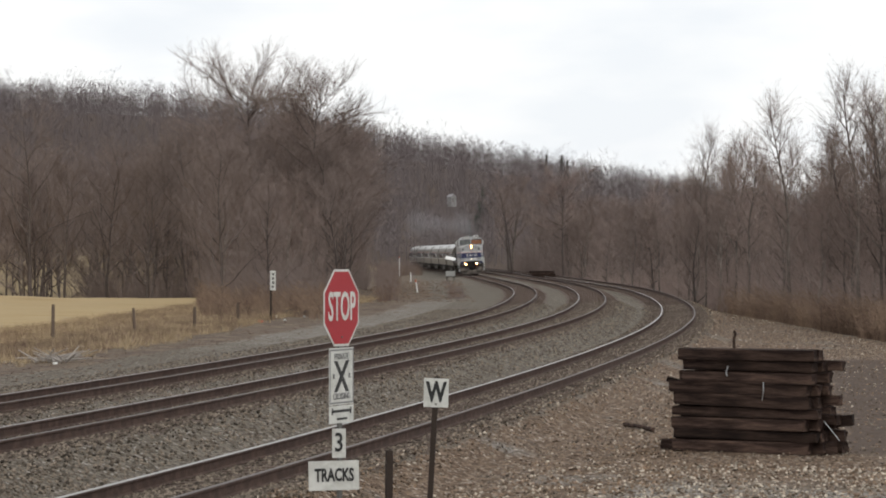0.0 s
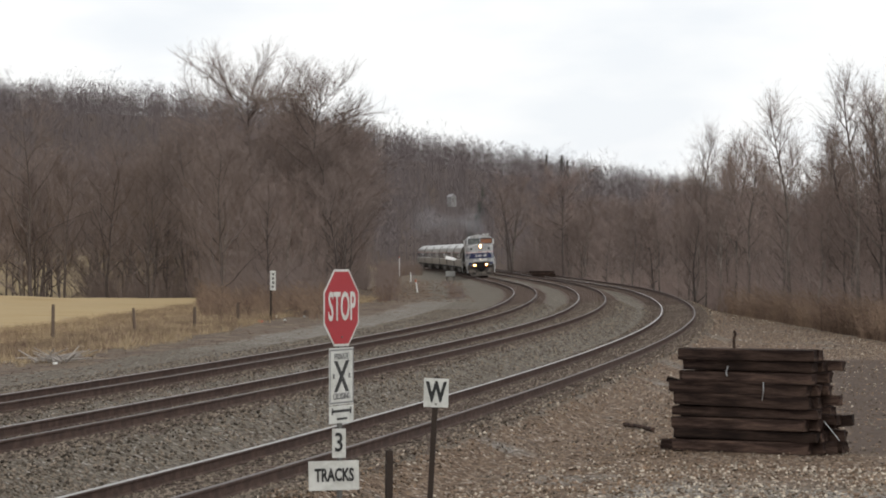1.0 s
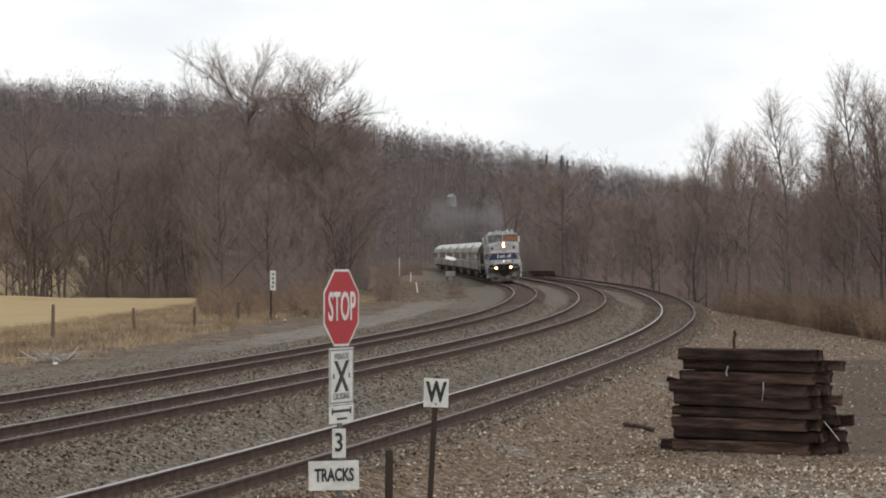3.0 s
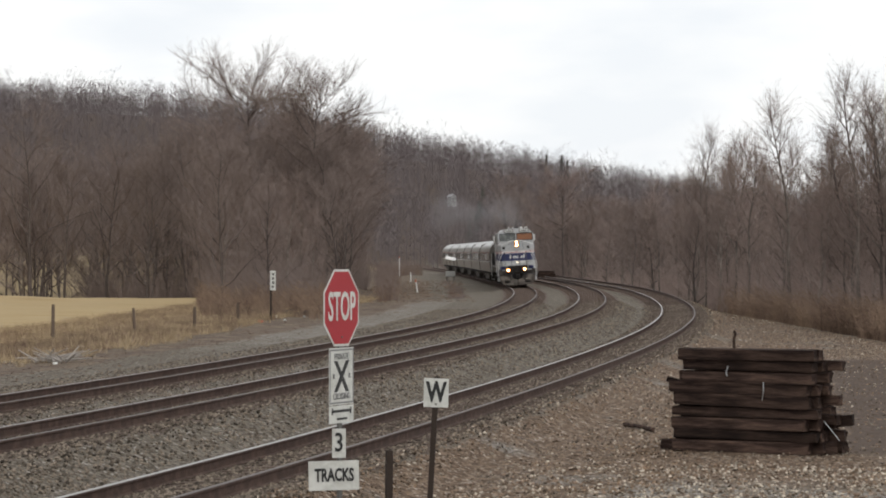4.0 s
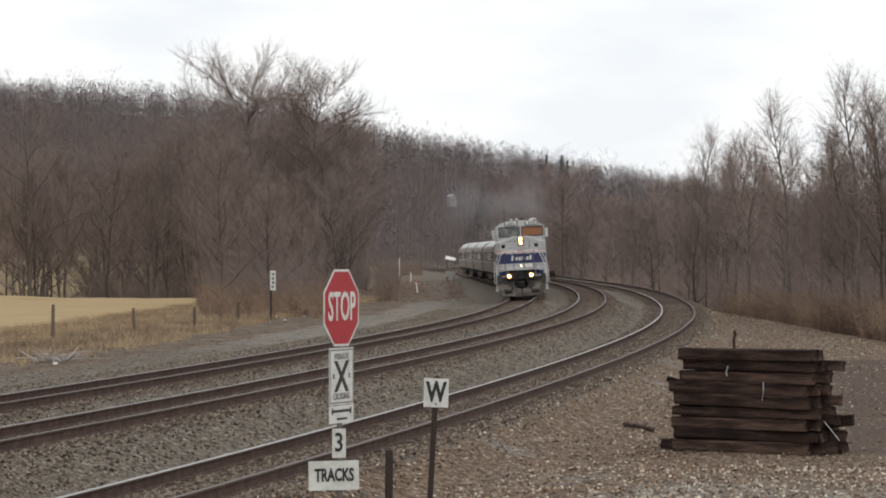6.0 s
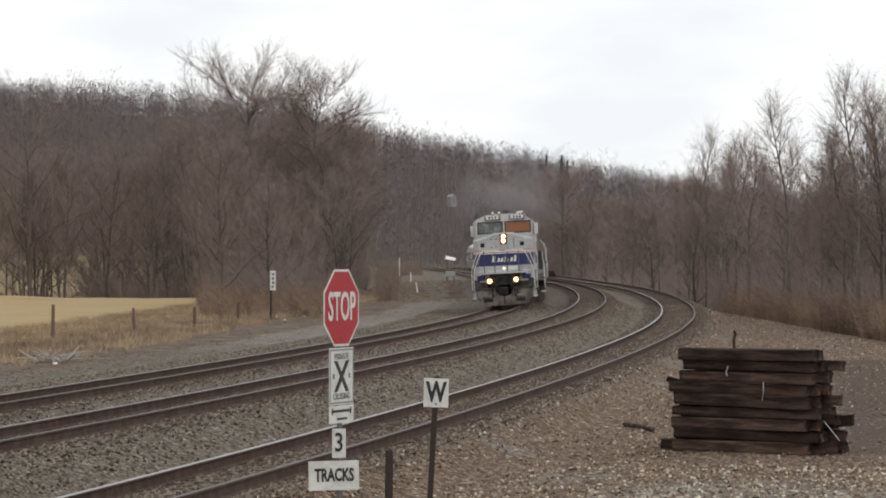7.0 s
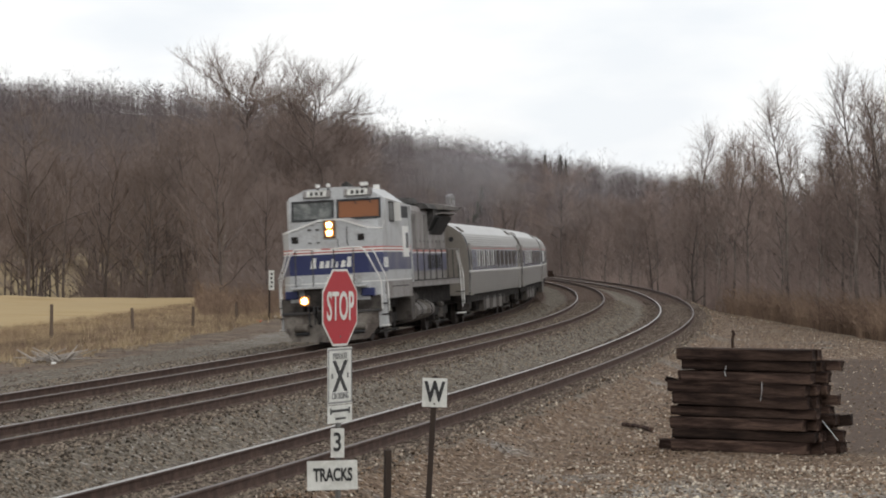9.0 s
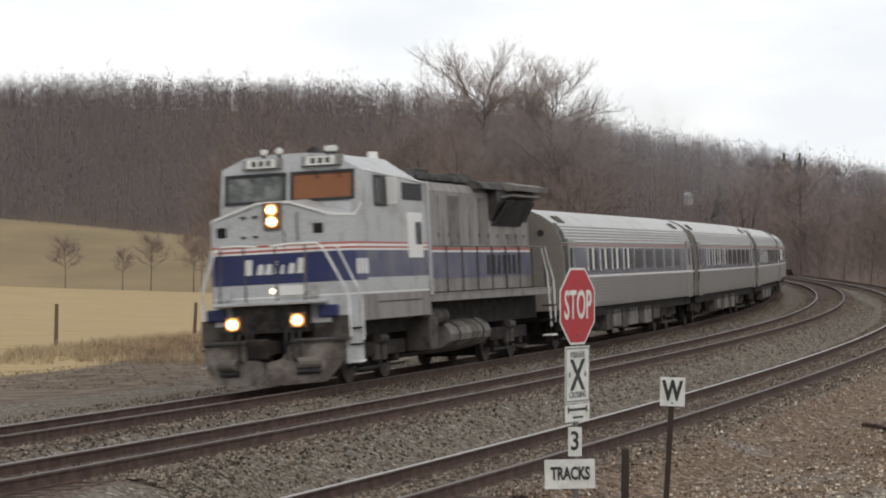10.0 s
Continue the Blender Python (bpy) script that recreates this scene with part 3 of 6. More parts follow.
FINE = dict(twigs=7, sprays=8, thick=0.0095)
TREES = [
    tree_thing(11, "tall bare deciduous tree with a wide twiggy crown", tall=14, wide=0.40, limbs=16, arch=0.05, wild=0.24, girth=0.72, **FINE),
    tree_thing(12, "slender bare tree with upswept grey branches", "pale_bark", "pale_twig", tall=14, wide=0.22, limbs=16, bole=0.3, arch=0.05, wild=0.11, **FINE),
    tree_thing(13, "bare woodland tree with a tangled brown crown", tall=13, wide=0.38, limbs=16, bole=0.16, arch=0.04, wild=0.25, girth=0.72, **FINE),
    tree_thing(14, "bare young tree with many thin upright shoots", "pale_bark", "pale_twig", tall=12, wide=0.24, limbs=14, bole=0.12, arch=0.06, wild=0.12, **FINE),
    tree_thing(15, "broad bare oak-like tree with crooked limbs", tall=15, wide=0.48, limbs=16, bole=0.26, arch=0.03, wild=0.26, girth=0.72, **FINE),
    tree_thing(16, "thin bare tree with a narrow crown", "pale_bark", "pale_twig", tall=14, wide=0.15, limbs=20, forks=5, bole=0.34, arch=0.03, wild=0.10, girth=0.75, twigs=5, sprays=7, thick=0.0085),
    tree_thing(17, "tall slender bare tree with sparse upright branches", "pale_bark", "pale_twig", tall=14, wide=0.15, limbs=18, forks=5, twigs=4, sprays=5, bole=0.36, rise0=0.7, thick=0.009, girth=0.6, arch=0.03, wild=0.10),
    tree_thing(19, "old spreading bare tree with a rounded open crown", "bark", "pale_twig", tall=15, wide=0.31, limbs=24, forks=9, twigs=7, sprays=8, bole=0.50, rise0=-0.05, top=0.75, wild=0.22, thick=0.009, girth=0.8, arch=0.02, round_top=0.35, sway=0.04, lean=0.02),
]


def home(k, x, y, size, turn):
    """Set a prototype itself at its place."""
    TREES[k].matrix_basis = pose(x, y, ground_z(x, y) - 0.05, 0, 0, turn) @ Matrix.Diagonal((size, size, size, 1))


def shelf_spot(r, depth=40.0):
    """A place past the edge of the gravel shelf, near side of the line."""
    across = r.uniform(0.030, 0.172)
    y = max(96.0, 16.6 / across) + r.expovariate(1 / depth)
    return across * y + r.uniform(0, 1.5), y


def build_woods():
    rng = random.Random(5)
    spots = []
    # hedgerow and wood beyond the field, left of the line
    for i in range(72):
        y = rng.uniform(215, 310)
        x = rng.uniform(-39, -8) * y / 235
        spots.append((x, y, rng.choice((0, 2, 2, 4, 3)), rng.uniform(0.85, 1.15)))
    for i in range(24):
        y = rng.uniform(165, 235)
        x = max(-5.5 - rng.uniform(0.5, 12) - 0.02 * (y - 160), -0.078 * y)
        spots.append((x, y, rng.choice((2, 3, 3, 0)), rng.uniform(0.55, 0.85)))
    for i in range(23):
        y = rng.uniform(300, 430)
        x = rng.uniform(-48, -9.5) - 0.03 * (y - 300)
        spots.append((x, y, rng.choice((0, 2, 4)), rng.uniform(0.9, 1.15)))
    # wood along the shelf on the near side
    for i in range(86):
        x, y = shelf_spot(rng)
        spots.append((x, y, rng.choice((1, 3, 5, 6, 3, 5, 2)), rng.uniform(0.75, 1.08) * (0.48 + 0.42 * min((y - 96) / 260, 1.1))))
    for i in range(25):
        y = rng.uniform(385, 470)
        x = rng.uniform(9, 46)
        spots.append((x, y, rng.choice((0, 2, 4, 1)), rng.uniform(0.8, 1.1)))
    for x, y, k, size in spots:
        plant(TREES[k], x, y, size, rng.uniform(0, 360))


SPECIAL = [  # place, kind, size: trees that stand out
    (-20.4, 300, 7, 1.83), (-25.2, 296, 7, 1.40), (-10.9, 232, 7, 1.24), (-13.4, 240, 7, 0.98), (-8.8, 238, 7, 0.92), (16.2, 380, 7, 1.12), (20.5, 400, 6, 1.1), (24.5, 390, 6, 1.05), (13.0, 390, 6, 0.95),
    (-48.6, 222, 7, 0.30), (-40.2, 214, 7, 0.31), (-41.6, 210, 7, 0.22), (-36.2, 210, 7, 0.33), (-34.4, 203, 7, 0.27),
]
for n_, (x_, y_, k_, g_) in enumerate(SPECIAL):
    plant(TREES[k_], x_, y_, g_, 40 * n_)
build_woods()


def slender_row():
    """Thin tall trees standing over the thicket past the shelf's edge."""
    rng = random.Random(77)
    for i in range(48):
        across = 0.066 + 0.096 * i / 47 + rng.uniform(-0.002, 0.002)
        y = max(102.0, 17.2 / across) + rng.uniform(0, 26)
        tall = rng.uniform(8.4, 12.2) + (1.3 if y > 170 else 0) + (1.8 if i % 6 == 5 else 0) + (0.8 if i > 42 else 0)
        plant(TREES[6 if i % 4 else 5], across * y, y, tall / 14.6, rng.uniform(0, 360))


slender_row()
home(0, -24.0, 262, 1.0, 10)
home(1, 19.5, 118, 0.95, 30)
home(2, -18.0, 228, 1.0, 50)
home(3, 21.0, 128, 0.9, 70)
home(4, -28.5, 285, 1.0, 90)
home(5, 17.6, 109, 0.6, 110)
home(6, 17.3, 111, 0.85, 20)
home(7, -30.0, 270, 1.1, 200)


def far_woods():
    """Leafless forest on the hills: short trunks and rounded sprays of fine twigs, too many to count."""
    rng = np.random.RandomState(8)
    n, m = 11500, 62
    ys = 486 + 470 * rng.rand(n) ** 0.85
    xs = (rng.rand(n) - 0.55) * 0.52 * ys
    zs = height(xs, ys)
    hs = rng.uniform(6.0, 10.8, n) * (1 + 0.35 * (rng.rand(n) > 0.94))
    f = rng.uniform(0.08, 1.0, (n, m))
    a = rng.uniform(0, 6.28, (n, m))
    spread = rng.uniform(1.2, 2.6, n)[:, None] * np.sqrt(np.maximum(1.0 - (1.7 * f - 0.85) ** 2, 0.06))
    q = spread * np.sqrt(rng.rand(n, m))
    bx, by = xs[:, None] + q * np.cos(a), ys[:, None] + q * np.sin(a)
    bz = zs[:, None] + hs[:, None] * f * 0.92
    out = rng.normal(0, 0.45, (n, m, 2))
    tip = np.stack([bx + 0.5 * np.cos(a) + out[..., 0], by + 0.5 * np.sin(a) + out[..., 1], bz + rng.uniform(0.1, 1.3, (n, m))], -1)
    w = rng.uniform(0.022, 0.05, (n, m))
    tri = np.stack([np.stack([bx - w, by, bz], -1), np.stack([bx + w, by + 0.02, bz], -1), tip], 2).reshape(-1, 3)
    trunk = np.stack([np.stack([xs - 0.07, ys, zs - 0.5], -1), np.stack([xs + 0.07, ys, zs - 0.5], -1), np.stack([xs, ys, zs + hs * 0.8], -1)], 1).reshape(-1, 3)
    verts = np.concatenate([tri, trunk])
    tagged(soup("far_woods", verts.tolist(), np.arange(len(verts)).reshape(-1, 3).tolist(), "far_twig"), "leafless brown forest covering the far hills", "woodland", kind="stuff")


far_woods()


def stems(rng, verts, faces, x, y, z, n, tall, spread, w):
    """A shrub: many thin stems fanning up from one root."""
    for _ in range(n):
        a, lean = rng.uniform(0, 6.28), rng.uniform(0.05, spread)
        h = tall * rng.uniform(0.45, 1.0)
        bx, by = x + rng.uniform(-0.3, 0.3) * spread, y + rng.uniform(-0.3, 0.3) * spread
        tx, ty = bx + math.cos(a) * lean * h, by + math.sin(a) * lean * h
        k = len(verts)
        verts += [(bx - w, by, z - 0.1), (bx + w, by + 0.01, z - 0.1), (tx, ty, z + h)]
        faces.append((k, k + 1, k + 2))
        for _ in range(4):
            f = rng.uniform(0.3, 0.95)
            px, py, pz = bx + (tx - bx) * f, by + (ty - by) * f, z + h * f
            a2, l = rng.uniform(0, 6.28), h * rng.uniform(0.12, 0.35)
            k = len(verts)
            verts += [(px - w * 0.6, py, pz), (px + w * 0.6, py, pz + 0.02), (px + math.cos(a2) * l, py + math.sin(a2) * l, pz + l * rng.uniform(0.2, 1.1))]
            faces.append((k, k + 1, k + 2))


def undergrowth(name, label, mat, seed, count, place, n, tall, spread, w):
    rng = np.random.RandomState(seed)
    verts, faces = [], []
    for _ in range(count):
        x, y = place(rng)
        stems(rng, verts, faces, x, y, ground_z(x, y), n, tall * rng.uniform(0.6, 1.2), spread, w)
    tagged(soup(name, verts, faces, mat), label, "undergrowth", kind="stuff")


def in_hedge(r):
    y = r.uniform(225, 320)
    return r.uniform(-27, -8) * y / 235, y


def in_near_wood(r):
    y = r.uniform(165, 260)
    return max(-6.5 - 11 * r.rand() ** 0.8 - 0.02 * (y - 150), -(0.05 + 0.034 * r.rand()) * y), y


def in_shelf_wood(r):
    across = r.uniform(0.028, 0.172)
    y = max(96.0, 16.9 / across) + r.exponential(30.0)
    return across * y + 1.5 * r.rand(), y


def at_shelf_edge(r):
    across = 0.172 - 0.075 * r.rand() ** 1.6
    y = max(94.0, 15.6 / across) + r.uniform(0, 5)
    return across * y + 1.5 * r.rand(), y


def in_far_bank(r):
    return r.uniform(11, 42), r.uniform(375, 470)


def in_left_bank(r):
    y = r.uniform(240, 430)
    return -6.0 - 16 * r.rand() - 0.035 * (y - 240), y


def in_verge(r):
    y = r.uniform(85, 215)
    return min(-7.5 - 0.02 * (215 - y) - 8 * r.rand() ** 0.7 - 0.05 * max(0, 120 - y), -5.0) + 0.012 * (y - 85), y


def wood_foot(r):
    y = r.uniform(136, 215)
    return -(0.040 + 0.046 * r.rand()) * y, y


def on_left_mound(r):
    """Weedy bank between the wood and the worn lane."""
    if r.rand() < 0.55:
        y = r.uniform(185, 330)
        return -(0.0165 + 0.006 * r.rand()) * y, y
    y = r.uniform(386, 440)
    return -(0.0075 + 0.013 * r.rand()) * y, y


undergrowth("mound_brush", "red-brown dry weeds and briars on a low bank", "brush", 39, 190, on_left_mound, 9, 1.4, 0.6, 0.012)
undergrowth("mound_saplings", "bare grey-brown briars on a low bank", "pale_twig", 40, 230, on_left_mound, 9, 2.3, 0.5, 0.012)
undergrowth("hedge_saplings", "tangled bare saplings below the hedgerow trees", "twig", 31, 300, in_hedge, 11, 4.5, 0.55, 0.015)
undergrowth("wood_saplings", "bare saplings and briars beside the line", "twig", 32, 300, in_near_wood, 12, 3.4, 0.6, 0.013)
undergrowth("shelf_saplings", "dense bare saplings below the gravel shelf", "pale_twig", 33, 800, in_shelf_wood, 12, 4.2, 0.35, 0.012)
undergrowth("far_saplings", "bare thicket closing the bend", "twig", 34, 420, in_far_bank, 12, 6.0, 0.5, 0.022)
undergrowth("bank_saplings", "bare thicket along the far bank", "twig", 35, 420, in_left_bank, 12, 4.5, 0.55, 0.02)
undergrowth("hedge_thicket", "dense bare thicket under the hedgerow", "twig", 38, 230, lambda r: (r.uniform(-29, -20) * 1.1, r.uniform(238, 300)), 12, 4.6, 0.6, 0.02)
undergrowth("shelf_brush", "dry tan weeds along the edge of the gravel", "brush", 36, 800, at_shelf_edge, 9, 1.6, 0.35, 0.009)
undergrowth("wood_brush", "dry brown weeds at the foot of the wood", "brush", 37, 520, wood_foot, 9, 1.5, 0.5, 0.009)


def grass(name, label, mat, seed, count, place, tall, w):
    """Blades of dead grass in tufts."""
    rng = np.random.RandomState(seed)
    at = np.array([place(rng) for _ in range(count)])
    z = height(at[:, 0], at[:, 1])
    blades = 9
    a = rng.uniform(0, 6.28, (count, blades))
    h = tall * rng.uniform(0.4, 1.1, (count, blades))
    bx = at[:, :1] + rng.normal(0, 0.09, (count, blades))
    by = at[:, 1:] + rng.normal(0, 0.09, (count, blades))
    bz = np.repeat(z[:, None] - 0.03, blades, 1)
    tip = np.stack([bx + np.cos(a) * h * 0.5, by + np.sin(a) * h * 0.5, bz + h], -1)
    verts = np.stack([np.stack([bx - w, by, bz], -1), np.stack([bx + w, by, bz], -1), tip], 2).reshape(-1, 3)
    tagged(soup(name, verts.tolist(), np.arange(len(verts)).reshape(-1, 3).tolist(), mat), label, "grass", kind="stuff")


def along_fence(r):
    y = r.uniform(80, 200)
    return -15.0 + 0.06 * (y - 100) - (4.5 * r.rand() if r.rand() < 0.6 else -5.0 * r.rand()) - 0.10 * max(0, 105 - y) * r.rand(), y


grass("verge_grass", "dry tan grass along the field fence", "straw", 41, 6500, along_fence, 0.34, 0.010)
grass("track_weeds", "brown dead weeds on the verge", "brush", 42, 8000, in_verge, 0.26, 0.012)


def litter(name, label, seed, count, place, size):
    """Fallen leaves, curled up from the ground."""
    rng = np.random.RandomState(seed)
    at = place(rng, count)
    z = height(at[:, 0], at[:, 1])
    c = np.stack([at[:, 0], at[:, 1], z + 0.02], -1)[:, None]
    off = rng.normal(0, 1, (count, 4, 3)) * np.array([1, 1, 0.35]) * size * rng.uniform(0.5, 1.2, (count, 1, 1))
    off[..., 2] = np.abs(off[..., 2])
    verts = (c + off).reshape(-1, 3)
    k = 4 * np.arange(count)[:, None]
    faces = np.concatenate([k + [0, 1, 2], k + [0, 2, 3]], 0)
    tagged(soup(name, verts.tolist(), faces.tolist(), "leaf_litter"), label, "leaf litter", kind="stuff")


def on_verge(r, n):
    y = 66 + 200 * r.rand(n) ** 1.4
    u = -4.8 - 8.5 * r.rand(n) ** 0.9
    return np.stack([np.interp(y, _ly, _lx) + u, y], 1)


grass("path_weeds", "sparse dead weeds on the trackside gravel", "brush", 43, 500, lambda r: (r.uniform(-6.5, 2.0), 180 + 140 * r.rand()), 0.16, 0.015)
litter("verge_leaves", "brown dead leaves strewn over the verge", 61, 22000, on_verge, 0.032)


# ------------------------------------------------------------------ signs
def octagon(r, z):
    return [(r * math.cos(math.pi / 8 + math.pi / 4 * i), z, r * math.sin(math.pi / 8 + math.pi / 4 * i)) for i in range(8)]


def plate(bm, w, h, x, z, y=0.0, t=0.004):
    return box(bm, x - w / 2, x + w / 2, y - t, y, z - h / 2, z + h / 2)


FACE = Matrix.Rotation(math.pi / 2, 4, "X")


def build_stop_sign():
    X, Y = -1.012, 28.2
    g = ground_z(X, Y)
    sign = tagged(new("stop_sign"), "red octagonal stop sign with white crossing plates on a steel post", "road sign")
    sign.matrix_basis = pose(X, Y, 0)
    zc = 2.21
    turned = pose(0, 0, 0, 0, 0, 65.0)
    part("post", boxed(-0.035, 0.035, 0.004, 0.034, g - 0.4, zc + 0.3, bevel=0.004), "sign_steel", sign).matrix_basis = turned

    def facing(ob):
        ob.matrix_basis = turned
        return ob
    r = 0.381 / math.cos(math.pi / 8)
    rim = facing(part("stop_plate", loft([[(x, y, z + zc) for x, y, z in octagon(r, 0.0)], [(x, y, z + zc) for x, y, z in octagon(r, -0.004)]]), "sign_white", sign, "white-edged octagon"))
    part("red_face", loft([[(x, y, z + zc) for x, y, z in octagon(r - 0.024, -0.004)], [(x, y, z + zc) for x, y, z in octagon(r - 0.024, -0.0065)]]), "sign_red", rim, "red octagonal face")
    writing("lettering", "STOP", 0.40, "sign_white", rim, Matrix.Translation((0, -0.0085, zc)) @ FACE, 0.62, 0.006)
    bolt = tube(bmesh.new(), (0, -0.012, zc - 0.29), (0, 0, zc - 0.29), 0.012, 8)
    part("bolt", bolt, "sign_steel", rim)
    z1 = 1.53
    x_plate = facing(part("crossing_plate", plate(bmesh.new(), 0.53, 0.565, 0, z1), "sign_white", sign, "white private crossing plate with black cross"))
    edge = bmesh.new()
    for a in (-1, 1):
        box(edge, a * 0.25 - 0.008, a * 0.25 + 0.008, -0.0075, -0.004, z1 - 0.27, z1 + 0.27)
        box(edge, -0.242, 0.242, -0.0075, -0.004, z1 + a * 0.262 - 0.008, z1 + a * 0.262 + 0.008)
    part("border", edge, "sign_faded", x_plate)
    cross = bmesh.new()
    for a in (-1, 1):
        loft([[(a * -0.13 - 0.036, y, z1 - 0.155), (a * -0.13 + 0.036, y, z1 - 0.155), (a * 0.13 + 0.036, y, z1 + 0.155), (a * 0.13 - 0.036, y, z1 + 0.155)] for y in (-0.004, -0.0075 - 0.001 * a)], bm=cross)
    part("cross", cross, "sign_black", x_plate)
    writing("lettering", "PRIVATE", 0.09, "sign_faded", x_plate, Matrix.Translation((0, -0.0075, z1 + 0.195)) @ FACE, 0.95)
    writing("lettering", "CROSSING", 0.09, "sign_faded", x_plate, Matrix.Translation((0, -0.0075, z1 - 0.20)) @ FACE, 0.85)
    writing("lettering", "R", 0.075, "sign_faded", x_plate, Matrix.Translation((-0.17, -0.0075, z1)) @ FACE)
    writing("lettering", "R", 0.075, "sign_faded", x_plate, Matrix.Translation((0.17, -0.0075, z1)) @ FACE)
    z2 = 1.153
    arrow = facing(part("arrow_plate", plate(bmesh.new(), 0.53, 0.175, 0, z2), "sign_white", sign, "small white plate with a black bar"))
    bars = bmesh.new()
    box(bars, -0.2, 0.2, -0.0075, -0.004, z2 + 0.02, z2 + 0.045)
    for a in (-1, 1):
        box(bars, a * 0.2 - 0.012, a * 0.2 + 0.012, -0.0075, -0.004, z2 - 0.0, z2 + 0.065)
    box(bars, -0.1, 0.12, -0.0075, -0.004, z2 - 0.055, z2 - 0.035)
    part("bars", bars, "sign_black", arrow)
    z3 = 0.867
    three = part("number_plate", plate(bmesh.new(), 0.135, 0.29, -0.02, z3, -0.05), "sign_white", sign, "narrow white plate with the figure three")
    writing("lettering", "3", 0.26, "sign_black", three, Matrix.Translation((-0.02, -0.0575, z3)) @ FACE, 0.75, 0.004)
    z4 = 0.549
    low = part("tracks_plate", plate(bmesh.new(), 0.50, 0.292, -0.065, z4, -0.05), "sign_white", sign, "white plate lettered tracks")
    low.matrix_basis = pose(0, 0, 0, 0, -1.2, 6)
    writing("lettering", "TRACKS", 0.175, "sign_black", low, Matrix.Translation((-0.06, -0.0575, z4)) @ FACE, 0.60, 0.006)


def build_whistle_post():
    Y = 31.5
    X = -0.107
    g = ground_z(X, Y)
    post = tagged(new("whistle_post"), "white square plate lettered W on a rusty leaning post", "railway sign")
    zc = 1.201
    part("post", loft([[(-0.031 - 0.06, 0.0, g - 0.3), (0.031 - 0.06, 0.0, g - 0.3), (0.031 - 0.06, 0.03, g - 0.3), (-0.031 - 0.06, 0.03, g - 0.3)], [(-0.031, 0.0, zc + 0.18), (0.031, 0.0, zc + 0.18), (0.031, 0.03, zc + 0.18), (-0.031, 0.03, zc + 0.18)]]), "post_steel", post)
    pl = part("sign_plate", boxed(-0.138, 0.138, -0.006, 0.0, zc - 0.16, zc + 0.16, bevel=0.002), "sign_white", post)
    writing("lettering", "W", 0.30, "sign_black", pl, Matrix.Translation((0, -0.009, zc)) @ FACE, 0.68, 0.012)
    for a in (-1, 1):
        part("bolt", tube(bmesh.new(), (0, -0.014, zc + 0.125 * a), (0, 0, zc + 0.125 * a), 0.011, 8), "post_steel", pl)
    post.matrix_basis = pose(X, Y, 0, 0, 1.5, -3)


def build_stub_post():
    Y = 30.5
    X = -0.583
    g = ground_z(X, Y)
    top = 0.634
    p = part("stub_post", boxed(-0.035, 0.035, -0.035, 0.035, g - 0.3, top, bevel=0.006), "post_steel")
    p.matrix_basis = pose(X, Y, 0, 0, 0.5, 20)
    tagged(p, "short rusty steel stub post standing in gravel", "post")


build_stop_sign()
build_whistle_post()
build_stub_post()


# ------------------------------------------------------------------ stack of old sleepers
def old_tie(L, w, h, m, rng, label="dark creosoted old sleeper in a stack on gravel", group="stack of old sleepers"):
    bm = boxed(-L / 2, L / 2, -w / 2, w / 2, 0, h, bevel=0.012)
    for v in bm.verts:
        v.co += Vector((rng.uniform(-0.03, 0.03), rng.uniform(-0.014, 0.014), rng.uniform(-0.012, 0.012)))
    tie = part("old_sleeper", bm, "tie_dark")
    tie.matrix_basis = m
    return tagged(tie, label, "railway sleeper", group)


